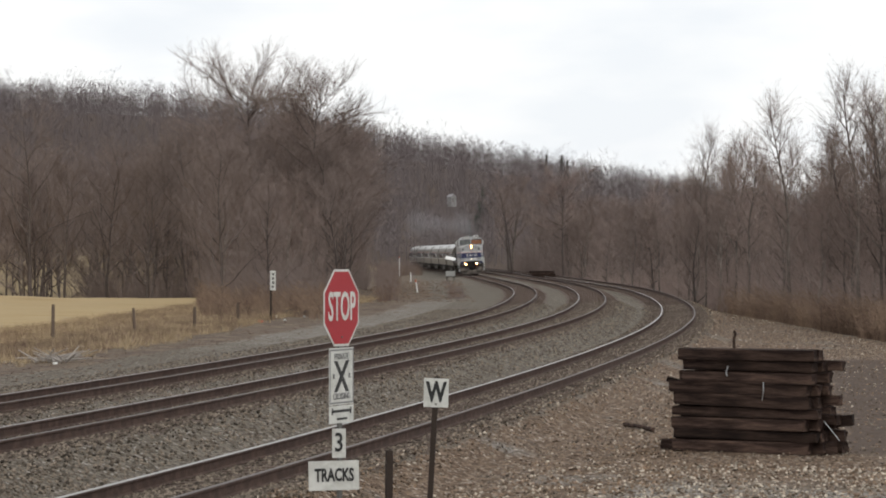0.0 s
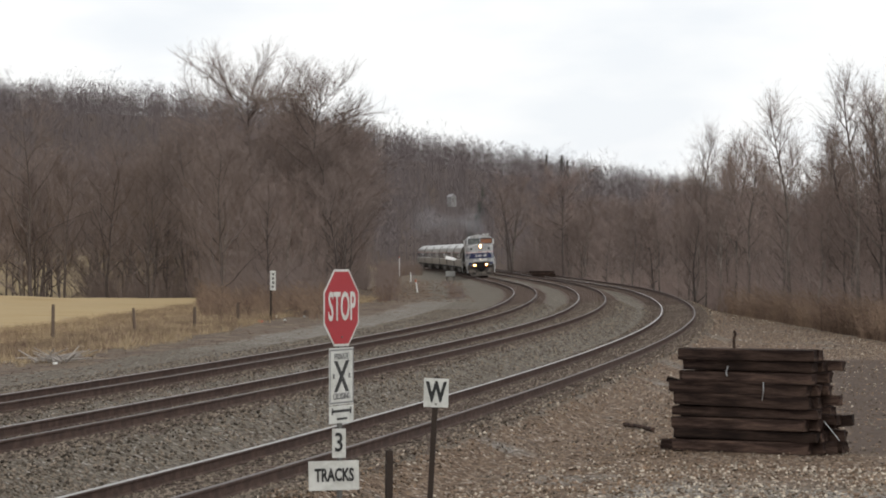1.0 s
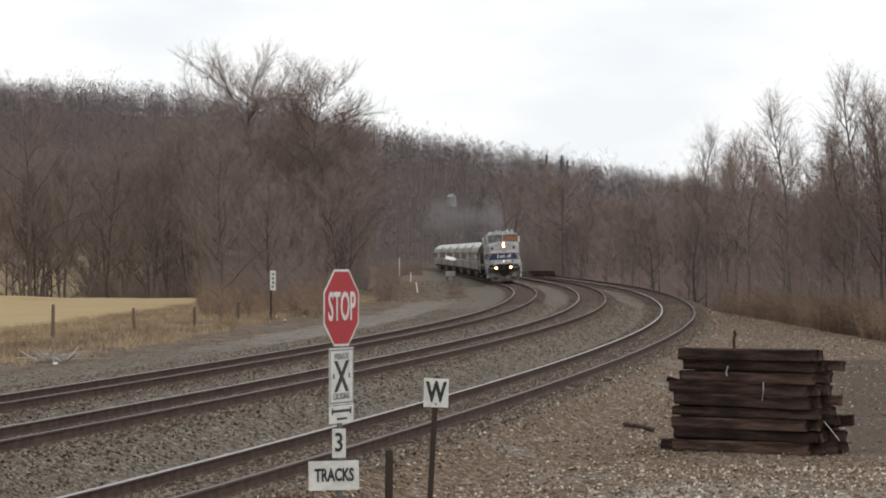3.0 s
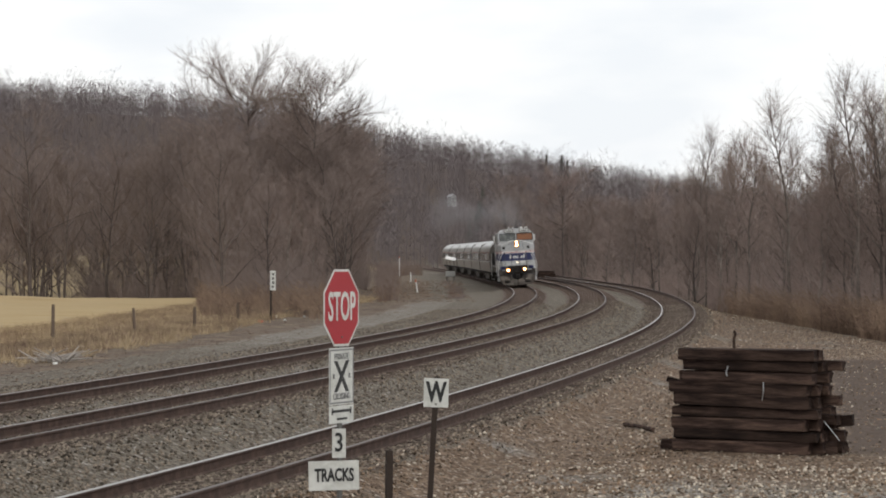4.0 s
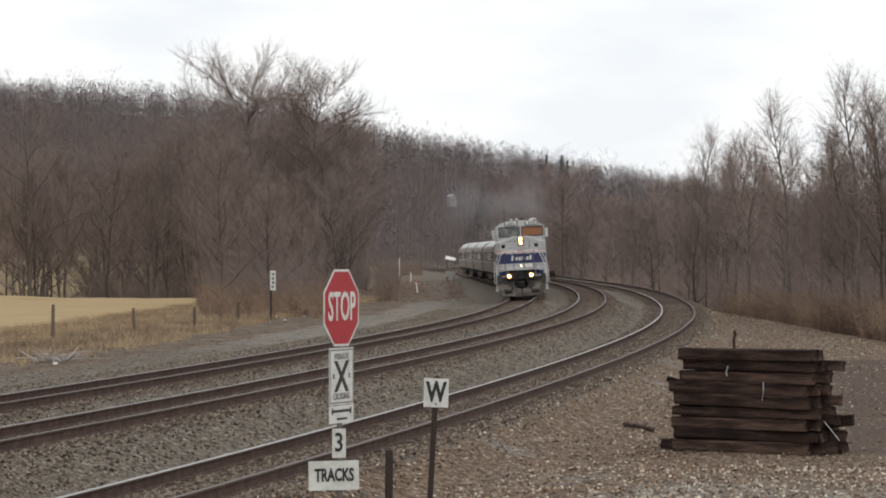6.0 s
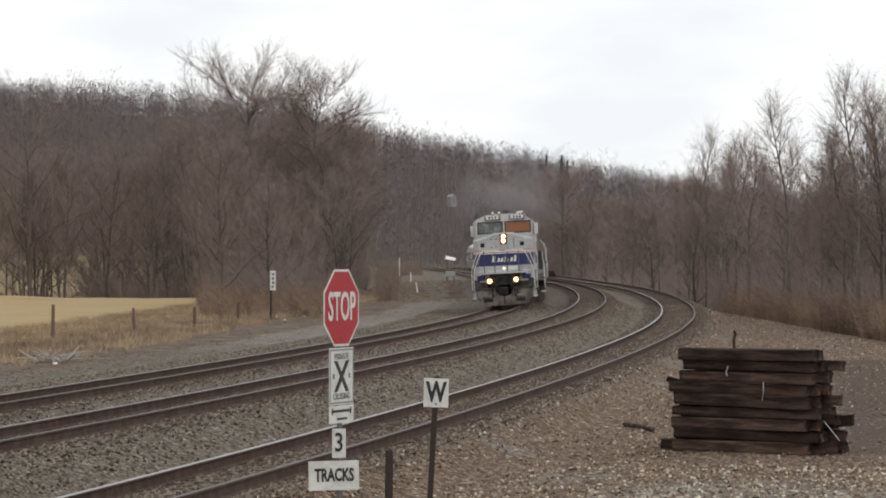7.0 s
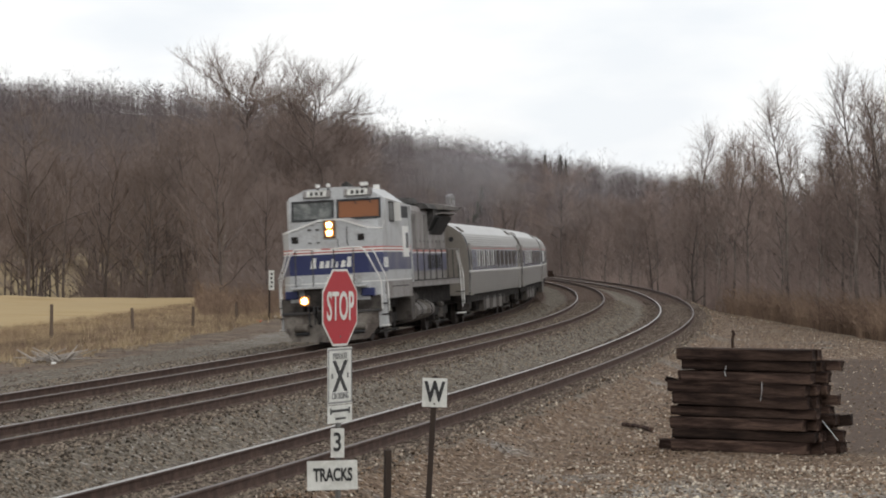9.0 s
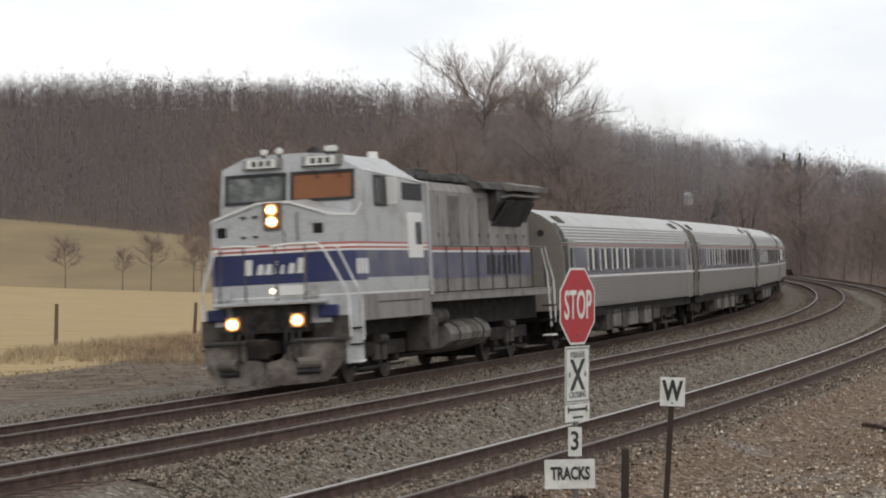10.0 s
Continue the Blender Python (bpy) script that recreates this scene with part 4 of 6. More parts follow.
def build_tie_stack():
    X0, Y0 = 4.93, 45.1
    g = ground_z(X0, Y0) - 0.01
    rng = random.Random(4)
    base = pose(X0, Y0, g, 0, 0, -29.0)
    z = 0.0
    counts = [5, 5, 5, 5, 5, 5, 4, 4, 2]
    shift = [0.02, 0.05, 0.0, 0.03, -0.01, -0.02, 0.06, 0.17, 0.12]
    for layer, count in enumerate(counts):
        h = (0.190, 0.170, 0.195, 0.165, 0.20, 0.175, 0.185, 0.165, 0.185)[layer]
        for j in range(count):
            L = (2.38 if layer < 6 else 2.24) * rng.uniform(0.94, 1.02)
            w = rng.uniform(0.2, 0.225)
            out = rng.uniform(-0.05, 0.05) if j == 0 else rng.uniform(-0.14, 0.16)
            tilt = 1.5 if layer in (4, 5) else rng.uniform(-0.4, 0.8)
            old_tie(L, w, h - rng.uniform(0.0, 0.02), base @ pose(shift[layer] + out, -0.47 + 0.235 * j + rng.uniform(-0.012, 0.02), z, rng.uniform(-2, 2), tilt * 0.5, rng.uniform(-1.4, 1.4)), rng)
        z += h + 0.001
    # loose pieces beside and against the stack
    loose = "loose broken sleeper lying beside the stack"
    for L, w, h, x, y, zz, rx, ry, rz in ((0.40, 0.2, 0.17, 1.22, -0.10, 0.0, 0, 0, 30), (0.45, 0.2, 0.17, 1.24, 0.28, 0.0, 0, 0, -12), (0.5, 0.21, 0.17, 1.20, 0.26, 0.18, 0, 2, 5), (0.5, 0.2, 0.17, 1.30, 0.34, 0.40, 0, -6, 15), (0.45, 0.2, 0.17, 1.18, 0.10, 0.45, 0, 4, -8), (0.4, 0.2, 0.16, 1.16, 0.25, 0.75, 0, 3, 6), (0.42, 0.12, 0.08, -1.32, 0.1, 1.02, 0, 12, 20), (0.4, 0.18, 0.15, -1.28, -0.2, 0.0, 0, 0, 6)):
        old_tie(L, w, h, base @ pose(x, y, zz, rx, ry, rz), rng, loose, "loose sleeper pieces")
    for pts in ([(-0.18, -0.585, 1.36), (-0.21, -0.60, 1.27), (-0.19, -0.60, 1.20)], [(0.42, -0.60, 1.12), (0.43, -0.61, 0.98), (0.40, -0.60, 0.83)], [(1.28, -0.22, 0.52), (1.42, -0.22, 0.36), (1.54, -0.22, 0.22)]):
        st = part("steel_strap", bar([tuple(base @ Vector(p)) for p in pts], 0.009, 4), "strap")
        tagged(st, "snapped galvanised strap hanging on the sleepers", "strap", "snapped straps")
    rod = part("steel_rod", bar([tuple(base @ Vector(p)) for p in ((-0.17, -0.36, 1.45), (-0.18, -0.36, 1.78), (-0.15, -0.36, 1.86), (-0.18, -0.36, 1.91))], 0.022), "tie_dark")
    tagged(rod, "bent dark rod standing up from the stack", "rod")


build_tie_stack()


def driftwood(name, x, y, seed, n, size, mat, label):
    """A tangle of cut branches on the ground."""
    rng = random.Random(seed)
    bm = bmesh.new()
    for _ in range(n):
        a, l = rng.uniform(0, 6.28), size * rng.uniform(0.4, 1)
        px, py = rng.uniform(-0.5, 0.5) * size, rng.uniform(-0.5, 0.5) * size
        z0 = rng.uniform(0.03, 0.12)
        tube(bm, (px, py, z0), (px + math.cos(a) * l, py + math.sin(a) * l, z0 + rng.uniform(0, 0.5) * size * 0.7), rng.uniform(0.015, 0.045), 5, 0.012)
    t = part(name, bm, mat)
    t.matrix_basis = pose(x, y, ground_z(x, y))
    return tagged(t, label, "branch pile", kind="stuff")


driftwood("branch_pile", -11.4, 83.0, 3, 26, 1.2, "strap_wood", "bleached cut branches heaped on the verge")
driftwood("branch_pile", -8.2, 146.0, 4, 30, 1.6, "bark", "dark heap of brush beside the track")
driftwood("branch_pile", -6.4, 150.0, 5, 24, 1.4, "bark", "brown brush heap at the wood's edge")
log_ = bar([(3.30, 51.6, ground_z(3.3, 51.6) + 0.05), (3.5, 51.0, ground_z(3.5, 51.0) + 0.06), (3.72, 50.3, ground_z(3.72, 50.3) + 0.04)], 0.04, 7)
tagged(part("fallen_branch", log_, "tie_dark"), "dark fallen branch lying on the gravel", "branch")


def scrap_piece(x, y, size, mat, seed, label):
    """An angular broken piece lying on the ground."""
    rng = random.Random(seed)
    p = part("scrap_piece", hull([(rng.uniform(-1, 1) * size, rng.uniform(-0.6, 0.6) * size, rng.uniform(-0.1, 0.7) * size) for _ in range(14)]), mat)
    p.matrix_basis = pose(x, y, ground_z(x, y), 0, 0, rng.uniform(0, 180))
    return tagged(p, label, "scrap", "scrap beside the line")


for i_, (x_, y_, g_, m_, l_) in enumerate((
        (-8.4, 131.0, 0.20, "orange", "faded red scrap lying among dead weeds"), (-8.1, 139.0, 0.16, "white_paint", "white scrap caught in a brush heap"),
        (-7.5, 135.0, 0.12, "white_paint", "white scrap lying beside a brush heap"), (-6.9, 141.0, 0.15, "box_grey", "grey broken scrap on the verge"),
        (-11.2, 82.0, 0.10, "white_paint", "pale chip below cut branches"))):
    scrap_piece(x_, y_, g_, m_, 90 + i_, l_)


# ------------------------------------------------------------------ fence, markers and far fittings
def fence_post(x, y, tall, lean):
    p = part("fence_post", tube(bmesh.new(), (0, 0, -0.3), (0, 0, tall), 0.075, 9, 0.06), "post_wood")
    p.matrix_basis = pose(x, y, ground_z(x, y), 0, lean, 0)
    return tagged(p, "weathered round wooden fence post in dry grass", "fence post", "field fence posts")


for x_, y_, h_, l_ in ((-14.3, 104.0, 1.38, 0.5), (-12.55, 115.5, 1.02, -3.0), (-10.6, 121.0, 0.95, 1.0), (-18.0, 104.5, 1.35, 3.0), (-21.0, 94.5, 1.42, 1.0), (-9.6, 133.0, 0.9, -2.0)):
    fence_post(x_, y_, h_, l_)


def mile_board():
    x, y = -8.15, 136.0
    g = ground_z(x, y)
    t = tagged(new("mile_board"), "narrow white board with dark marks on a thin post", "railway sign")
    part("post", tube(bmesh.new(), (-0.10, 0.03, -0.3), (-0.10, 0.03, 2.3), 0.045, 8), "post_steel", t)
    b = part("board", boxed(-0.135, 0.135, -0.02, 0.0, 1.42, 2.36, bevel=0.004), "sign_white", t)
    marks = bmesh.new()
    for i in range(4):
        box(marks, -0.05 + 0.02 * (i % 2), 0.04 + 0.02 * (i % 2), -0.028, -0.02, 1.53 + 0.2 * i, 1.64 + 0.2 * i)
    part("marks", marks, "sign_black", b)
    t.matrix_basis = pose(x, y, g, 0, 0, 0)


mile_board()


def marker_post(x, y, tall, lean, tip):
    t = tagged(new("marker_post"), "slim white plastic marker post with an orange cap" if tip else "slim white plastic marker post", "marker post", "white marker posts")
    part("post", tube(bmesh.new(), (0, 0, -0.2), (0, 0, tall), 0.055, 10), "white_paint", t)
    part("cap", tube(bmesh.new(), (0, 0, tall), (0, 0, tall + 0.22), 0.06, 10, 0.05), "orange" if tip else "white_paint", t)
    t.matrix_basis = pose(x, y, ground_z(x, y), 0, lean, 0)


marker_post(-5.83, 380.0, 2.5, 0, True)
marker_post(-3.64, 321.0, 0.8, 0, False)
marker_post(-2.06, 230.0, 0.85, -9, True)


def signal_box():
    x, y = 0.85, 322.0
    t = tagged(new("relay_cabinet"), "small grey trackside cabinet on legs under a white panel", "cabinet")
    part("cabinet", boxed(-0.55, 0.55, -0.35, 0.35, 0.45, 1.05, bevel=0.03), "box_grey", t)
    for sx in (-0.4, 0.4):
        part("leg", boxed(sx - 0.05, sx + 0.05, -0.05, 0.05, -0.3, 0.45), "post_steel", t)
        part("mast", boxed(sx - 0.03, sx + 0.03, -0.03, 0.03, 1.05, 2.45), "post_steel", t)
    part("panel", slab([(-0.62, -0.30, 2.42), (0.50, -0.30, 2.22), (0.62, 0.30, 2.50), (-0.50, 0.30, 2.76)], 0.05, (0, 0, 1)), "white_paint", t, "tilted white panel")
    t.matrix_basis = pose(x, y, ground_z(x, y))


signal_box()


def far_stack():
    rng = random.Random(9)
    for i in range(5):
        for j in range(4):
            old_tie(2.5, 0.22, 0.17, pose(11.6 + rng.uniform(-0.3, 0.3), 330 + 0.3 * j, ground_z(11.6, 330) + 0.18 * i, 0, 0, rng.uniform(-3, 3)), rng, "dark old sleeper heaped beyond the tracks", "far heap of sleepers")
    for j in range(3):
        old_tie(2.5, 0.22, 0.17, pose(13.6 + rng.uniform(-0.3, 0.3), 328 + 0.3 * j, ground_z(13.6, 328), 0, 0, rng.uniform(-3, 3)), rng, "dark old sleeper heaped beyond the tracks", "far heap of sleepers")


far_stack()


def conifer(x, y, tall, seed):
    rng = random.Random(seed)
    t = tagged(new("conifer"), "dark green conifer among bare woods on the hillside", "tree", "hillside conifers")
    part("trunk", tube(bmesh.new(), (0, 0, -0.5), (0, 0, tall * 0.95), 0.2, 7, 0.03), "bark", t)
    verts, faces = [], []
    for i in range(520):
        f = rng.random() ** 0.8
        r = (1 - f) * tall * 0.24 * rng.uniform(0.5, 1.1) + 0.15
        a, z = rng.uniform(0, 6.28), tall * (0.08 + 0.92 * f)
        k = len(verts)
        c, s = math.cos(a), math.sin(a)
        verts += [(c * r * 0.25 - s * 0.3, s * r * 0.25 + c * 0.3, z), (c * r * 0.25 + s * 0.3, s * r * 0.25 - c * 0.3, z + 0.1), (c * r, s * r, z - 0.5 * rng.random())]
        faces.append((k, k + 1, k + 2))
    soup("crown", verts, faces, "conifer", t, "dark needled crown")
    t.matrix_basis = pose(x, y, ground_z(x, y))


for i_, (x_, y_, h_) in enumerate(((5.2, 560, 6), (7.6, 600, 7), (9.0, 640, 7), (6.6, 575, 6), (33.5, 800, 9), (35.5, 810, 8), (28.8, 790, 8))):
    conifer(x_, y_, h_, 60 + i_)


def barn():
    x, y = 1.8, 585.0
    t = tagged(new("barn"), "small pale barn with a grey roof on the hillside", "building")
    part("wall", prism([(-1.4, -3.0), (1.4, -3.0), (1.4, 1.9), (0, 3.0), (-1.4, 1.9)], -2.5, 2.5), "barn", t)
    part("roof", prism([(-1.7, 1.75), (0, 3.1), (1.7, 1.75), (1.7, 1.9), (0, 3.3), (-1.7, 1.9)], -2.7, 2.7), "roof", t)
    for sx in (-0.6, 0.6):
        part("window", boxed(sx - 0.25, sx + 0.25, -2.53, -2.48, 0.3, 1.0), "glass", t)
    t.matrix_basis = pose(x, y, 13.4, 0, 0, 25) @ Matrix.Diagonal((0.42, 0.42, 0.42, 1))


barn()


# ------------------------------------------------------------------ loose ballast and gravel
def stones(name, label, mat, seed, count, place, small, large):
    """Angular stones lying on the ground, each a small uneven block."""
    rng = np.random.RandomState(seed)
    at = place(rng, count)
    z = height(at[:, 0], at[:, 1])
    octa = np.array([(1, 0, 0), (-1, 0, 0), (0, 1, 0), (0, -1, 0), (0, 0, 1), (0, 0, -1)], float)
    tri = np.array([(0, 2, 4), (2, 1, 4), (1, 3, 4), (3, 0, 4), (2, 0, 5), (1, 2, 5), (3, 1, 5), (0, 3, 5)])
    size = rng.uniform(small, large, (count, 1, 1)) * rng.uniform(0.8, 1.2, (count, 1, 3)) * np.array([1, 1, 0.85]) * 0.5
    v = octa[None] * size * rng.uniform(0.75, 1.25, (count, 6, 1))
    a = rng.uniform(0, 6.28, count)
    c, s = np.cos(a)[:, None], np.sin(a)[:, None]
    tilt = rng.normal(0, 0.3, count)[:, None]
    x1, y1, z1 = v[..., 0] * c - v[..., 1] * s, v[..., 0] * s + v[..., 1] * c, v[..., 2]
    x2, z2 = x1 * np.cos(tilt) - z1 * np.sin(tilt), x1 * np.sin(tilt) + z1 * np.cos(tilt)
    verts = np.stack([x2 + at[:, :1], y1 + at[:, 1:], z2 + z[:, None] + 0.25 * size[:, :, 2]], -1).reshape(-1, 3)
    faces = (tri[None] + 6 * np.arange(count)[:, None, None]).reshape(-1, 3)
    tagged(soup(name, verts.tolist(), faces.tolist(), mat), label, "gravel", kind="stuff")


def on_ballast(r, n):
    y = 33 + 125 * r.rand(n) ** 1.9
    u = r.uniform(-4.6, 10.1, n)
    return np.stack([np.interp(y, _ly, _lx) + u / np.cos(np.interp(y, _ly, _psi)), y], 1)


def on_shoulder(r, n):
    y = 33 + 140 * r.rand(n) ** 2.2
    x0 = np.interp(y, _ly, _lx) + 9.9
    at = np.stack([x0 + (np.minimum(0.165 * y, 15.5) - x0) * r.rand(n), y], 1)
    bare = (np.abs(at[:, 0] - 9.7 - 0.135 * (y - 63.5)) < 1.0) & (y > 42) & (y < 90) & (r.rand(n) < 0.5)
    at[bare, 0] -= 3.5
    return at


stones("ballast_stones", "grey-brown crushed ballast between the tracks", "stone", 51, 84000, on_ballast, 0.035, 0.078)
stones("shoulder_gravel", "rust-brown loose gravel on the shoulder", "stone_rust", 52, 20000, on_shoulder, 0.025, 0.06)


def by_the_camera(r, n):
    y = 33 + 9 * r.rand(n) ** 1.4
    x0 = np.interp(y, _ly, _lx) + 11.5
    return np.stack([x0 + (0.165 * y - x0) * r.rand(n) ** 0.8, y], 1)


stones("roadside_pebbles", "pale crushed stone on the bare ground", "stone_pale", 54, 3200, by_the_camera, 0.025, 0.07)
stones("shoulder_pebbles", "scattered pale stones on the shoulder", "stone_pale", 53, 4200, on_shoulder, 0.025, 0.075)
litter("shoulder_leaves", "rust-brown dead leaves among the gravel", 62, 7000, on_shoulder, 0.035)


# ------------------------------------------------------------------ locomotive (x to its right as seen from ahead, y to the rear, z up from the rails)
def footprint(z, grow=0.0, rear=6.8):
    """Outline of the wide nose and cab at a height, from the front corner round."""
    f = 0.30 + 0.06 * (z - 1.7)
    a, w, g = 1.18, 1.5, grow
    return [(-w - g, rear, z), (-w - g, f + 0.80, z), (-a - g * 0.6, f - g * 0.7, z), (a + g * 0.6, f - g * 0.7, z), (w + g, f + 0.80, z), (w + g, rear, z)]


def band(z0, z1, grow, rear=6.8):
    return loft([footprint(z0, grow, rear), footprint(z1, grow, rear)])


def strip(pts, w, h, thick, bm=None):
    """A flat raised stripe through points on a face turned to the front."""
    bm = bm or bmesh.new()
    for (x0, y0, z0), (x1, y1, z1) in zip(pts, pts[1:]):
        loft([[(x0, y0 - thick, z0 - h / 2), (x0, y0 + 0.01, z0 - h / 2), (x0, y0 + 0.01, z0 + h / 2), (x0, y0 - thick, z0 + h / 2)],
              [(x1, y1 - thick, z1 - h / 2), (x1, y1 + 0.01, z1 - h / 2), (x1, y1 + 0.01, z1 + h / 2), (x1, y1 - thick, z1 + h / 2)]], bm=bm)
    return bm


def cab_y(z):
    return 1.42 + 0.22 * (z - 3.55)


def screen(x0, x1, z0, z1, out, inset=0.0):
    return [(x0, cab_y(z0) - out, z0), (x1, cab_y(z0) - out, z0), (x1, cab_y(z1) - out, z1), (x0, cab_y(z1) - out, z1)]


def ring_frame(x0, x1, z0, z1, w, out, thick):
    """A window surround on the slanted cab front."""
    bm = bmesh.new()
    for a, b, c, d in ((x0 - w, x1 + w, z1, z1 + w), (x0 - w, x1 + w, z0 - w, z0), (x0 - w, x0, z0, z1), (x1, x1 + w, z0, z1)):
        loft([screen(a, b, c, d, out), screen(a, b, c, d, out + thick)], bm=bm)
    return bm


def wheelset_parts(truck, ys, r, half=0.755, label=""):
    for y in ys:
        ax = part("axle", tube(bmesh.new(), (-half - 0.25, y, r), (half + 0.25, y, r), 0.09, 10), "under", truck)
        for sx in (-1, 1):
            bm = bmesh.new()
            tube(bm, (sx * (half - 0.07), y, r), (sx * (half + 0.055), y, r), r, 26)
            tube(bm, (sx * (half - 0.10), y, r), (sx * (half - 0.07), y, r), r + 0.028, 26)
            tube(bm, (sx * (half + 0.05), y, r), (sx * (half + 0.09), y, r), r * 0.42, 16)
            part("wheel", bm, "wheel", ax)
            part("axle_box", boxed(sx * 0.98 - 0.1, sx * 0.98 + 0.1, y - 0.16, y + 0.16, r - 0.16, r + 0.17, bevel=0.02), "under", ax)


def build_truck(thing, yc, base, r, mat="under", long=1.35):
    truck = part("truck_frame", boxed(-1.10, -0.92, yc - base - long * 0.42, yc + base + long * 0.42, 0.50, 0.80, bevel=0.03), mat, thing, "grimy wheel truck")
    part("side_frame", boxed(0.92, 1.10, yc - base - long * 0.42, yc + base + long * 0.42, 0.50, 0.80, bevel=0.03), mat, truck)
    part("bolster", boxed(-1.05, 1.05, yc - 0.28, yc + 0.28, 0.55, 0.98, bevel=0.02), mat, truck)
    # dark blocks added between the wheels, standing in for shadow
    for ya, yb in ((yc - base - 0.35, yc - 0.32), (yc + 0.32, yc + base + 0.35)):
        part("shade_block", boxed(-0.66, 0.66, ya, yb, 0.16, 0.94, bevel=0.05), "under", truck)
    for sx in (-1, 1):
        for dy in (-0.28, 0.28):
            part("spring", tube(bmesh.new(), (sx * 1.06, yc + dy, 0.42), (sx * 1.06, yc + dy, 0.74), 0.10, 10), "grime_dark", truck)
        part("brake_cylinder", tube(bmesh.new(), (sx * 1.12, yc - 0.25, 0.86), (sx * 1.12, yc + 0.35, 0.86), 0.09, 10), "grime_dark", truck)
        part("brake_beam", boxed(sx * 1.1 - 0.03, sx * 1.1 + 0.03, yc - base - 0.5, yc + base + 0.5, 0.26, 0.32), mat, truck)
    wheelset_parts(truck, (yc - base, yc + base), r)


TANK = [(1.36 * math.cos(a) * (1 if math.sin(a) < 0 else 0.98), 0.78 + 0.48 * math.sin(a)) for a in (2 * math.pi * i / 20 for i in range(20))]


def build_locomotive():
    L = tagged(new("locomotive"), "grey diesel locomotive with blue band, red stripes and lit headlamps", "locomotive")
    # nose and cab
    nose = part("nose", band(1.28, 3.36, 0.0), "loco_grey", L, "grey wide nose, chipped paint")
    top = hull([(-1.18, 0.42, 3.36), (1.18, 0.42, 3.36), (-1.5, 1.20, 3.36), (1.5, 1.20, 3.36), (-0.26, 0.43, 3.66), (0.40, 0.43, 3.66), (-1.5, 1.6, 3.40), (1.5, 1.6, 3.40), (-0.5, 1.6, 3.74), (0.5, 1.6, 3.74)])
    part("nose_top", top, "loco_grey", nose)
    zt = 4.40
    cab = hull([(-1.36, cab_y(3.36), 3.36), (1.36, cab_y(3.36), 3.36), (-1.34, cab_y(zt), zt), (1.34, cab_y(zt), zt), (-0.86, cab_y(4.64), 4.62), (0.92, cab_y(4.64), 4.62), (-0.3, cab_y(4.66), 4.665), (0.4, cab_y(4.66), 4.665),
                (-1.5, 2.0, 3.36), (1.5, 2.0, 3.36), (-1.5, 2.05, 4.26), (1.5, 2.05, 4.26),
                (-1.5, 6.8, 3.36), (1.5, 6.8, 3.36), (-1.5, 5.6, 4.20), (1.5, 5.6, 4.20), (-0.95, 5.6, 4.62), (0.95, 5.6, 4.62), (-1.45, 6.8, 4.10), (1.45, 6.8, 4.10), (-0.9, 6.8, 4.45), (0.9, 6.8, 4.45)])
    cab = part("cab", cab, "loco_grey", L, "grey cab with rounded roof")
    # bands round the nose and cab side
    part("red_stripe", band(2.795, 2.835, 0.006), "loco_red", nose)
    part("white_stripe", band(2.745, 2.793, 0.005), "loco_white", nose)
    part("red_stripe", band(2.705, 2.742, 0.006), "loco_red", nose)
    part("white_stripe", band(2.665, 2.702, 0.005), "loco_white", nose)
    part("blue_band", band(2.07, 2.663, 0.005, 1.9), "loco_blue", nose, "dark blue front band")
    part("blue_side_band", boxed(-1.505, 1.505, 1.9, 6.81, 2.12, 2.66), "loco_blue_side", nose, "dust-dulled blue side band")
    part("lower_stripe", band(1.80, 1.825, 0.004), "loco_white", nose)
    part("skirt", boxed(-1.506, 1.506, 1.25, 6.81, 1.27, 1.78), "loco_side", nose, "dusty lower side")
    # brand lettering as plain white strokes
    xs = [-0.56, -0.30, -0.13, 0.05, 0.18, 0.34, 0.52]
    for i, (x, w, h) in enumerate(zip(xs, (0.16, 0.13, 0.13, 0.06, 0.07, 0.13, 0.13), (0.30, 0.20, 0.20, 0.26, 0.18, 0.20, 0.30))):
        y = 0.29 + 0.06 * 0.6
        mark = loft([[(x, y - 0.012, 2.26), (x + w, y - 0.012, 2.26), (x + w + 0.02, y - 0.012, 2.26 + h), (x + 0.05, y - 0.012, 2.26 + h)], [(x, y + 0.02, 2.26), (x + w, y + 0.02, 2.26), (x + w + 0.02, y + 0.02, 2.26 + h), (x + 0.05, y + 0.02, 2.26 + h)]])
        part("emblem_stroke", mark, "loco_white", nose, "white slanted stroke")
    for i in range(3):
        part("fleet_bar", boxed(1.505, 1.512, 1.15 + 0.3 * i, 1.36 + 0.3 * i, 2.2, 2.5), "loco_white", nose)
    # chevron along the nose's top edge
    points = [(-1.5, 1.18, 3.34), (-1.18, 0.40, 3.36), (-0.26, 0.41, 3.66), (0.40, 0.41, 3.66), (1.18, 0.40, 3.40), (1.5, 1.18, 3.37), (1.49, 1.75, 3.62)]
    for p0, p1 in zip(points, points[1:]):
        part("chevron_stripe", strip([p0, p1], 0, 0.045, 0.02), "loco_white", nose)
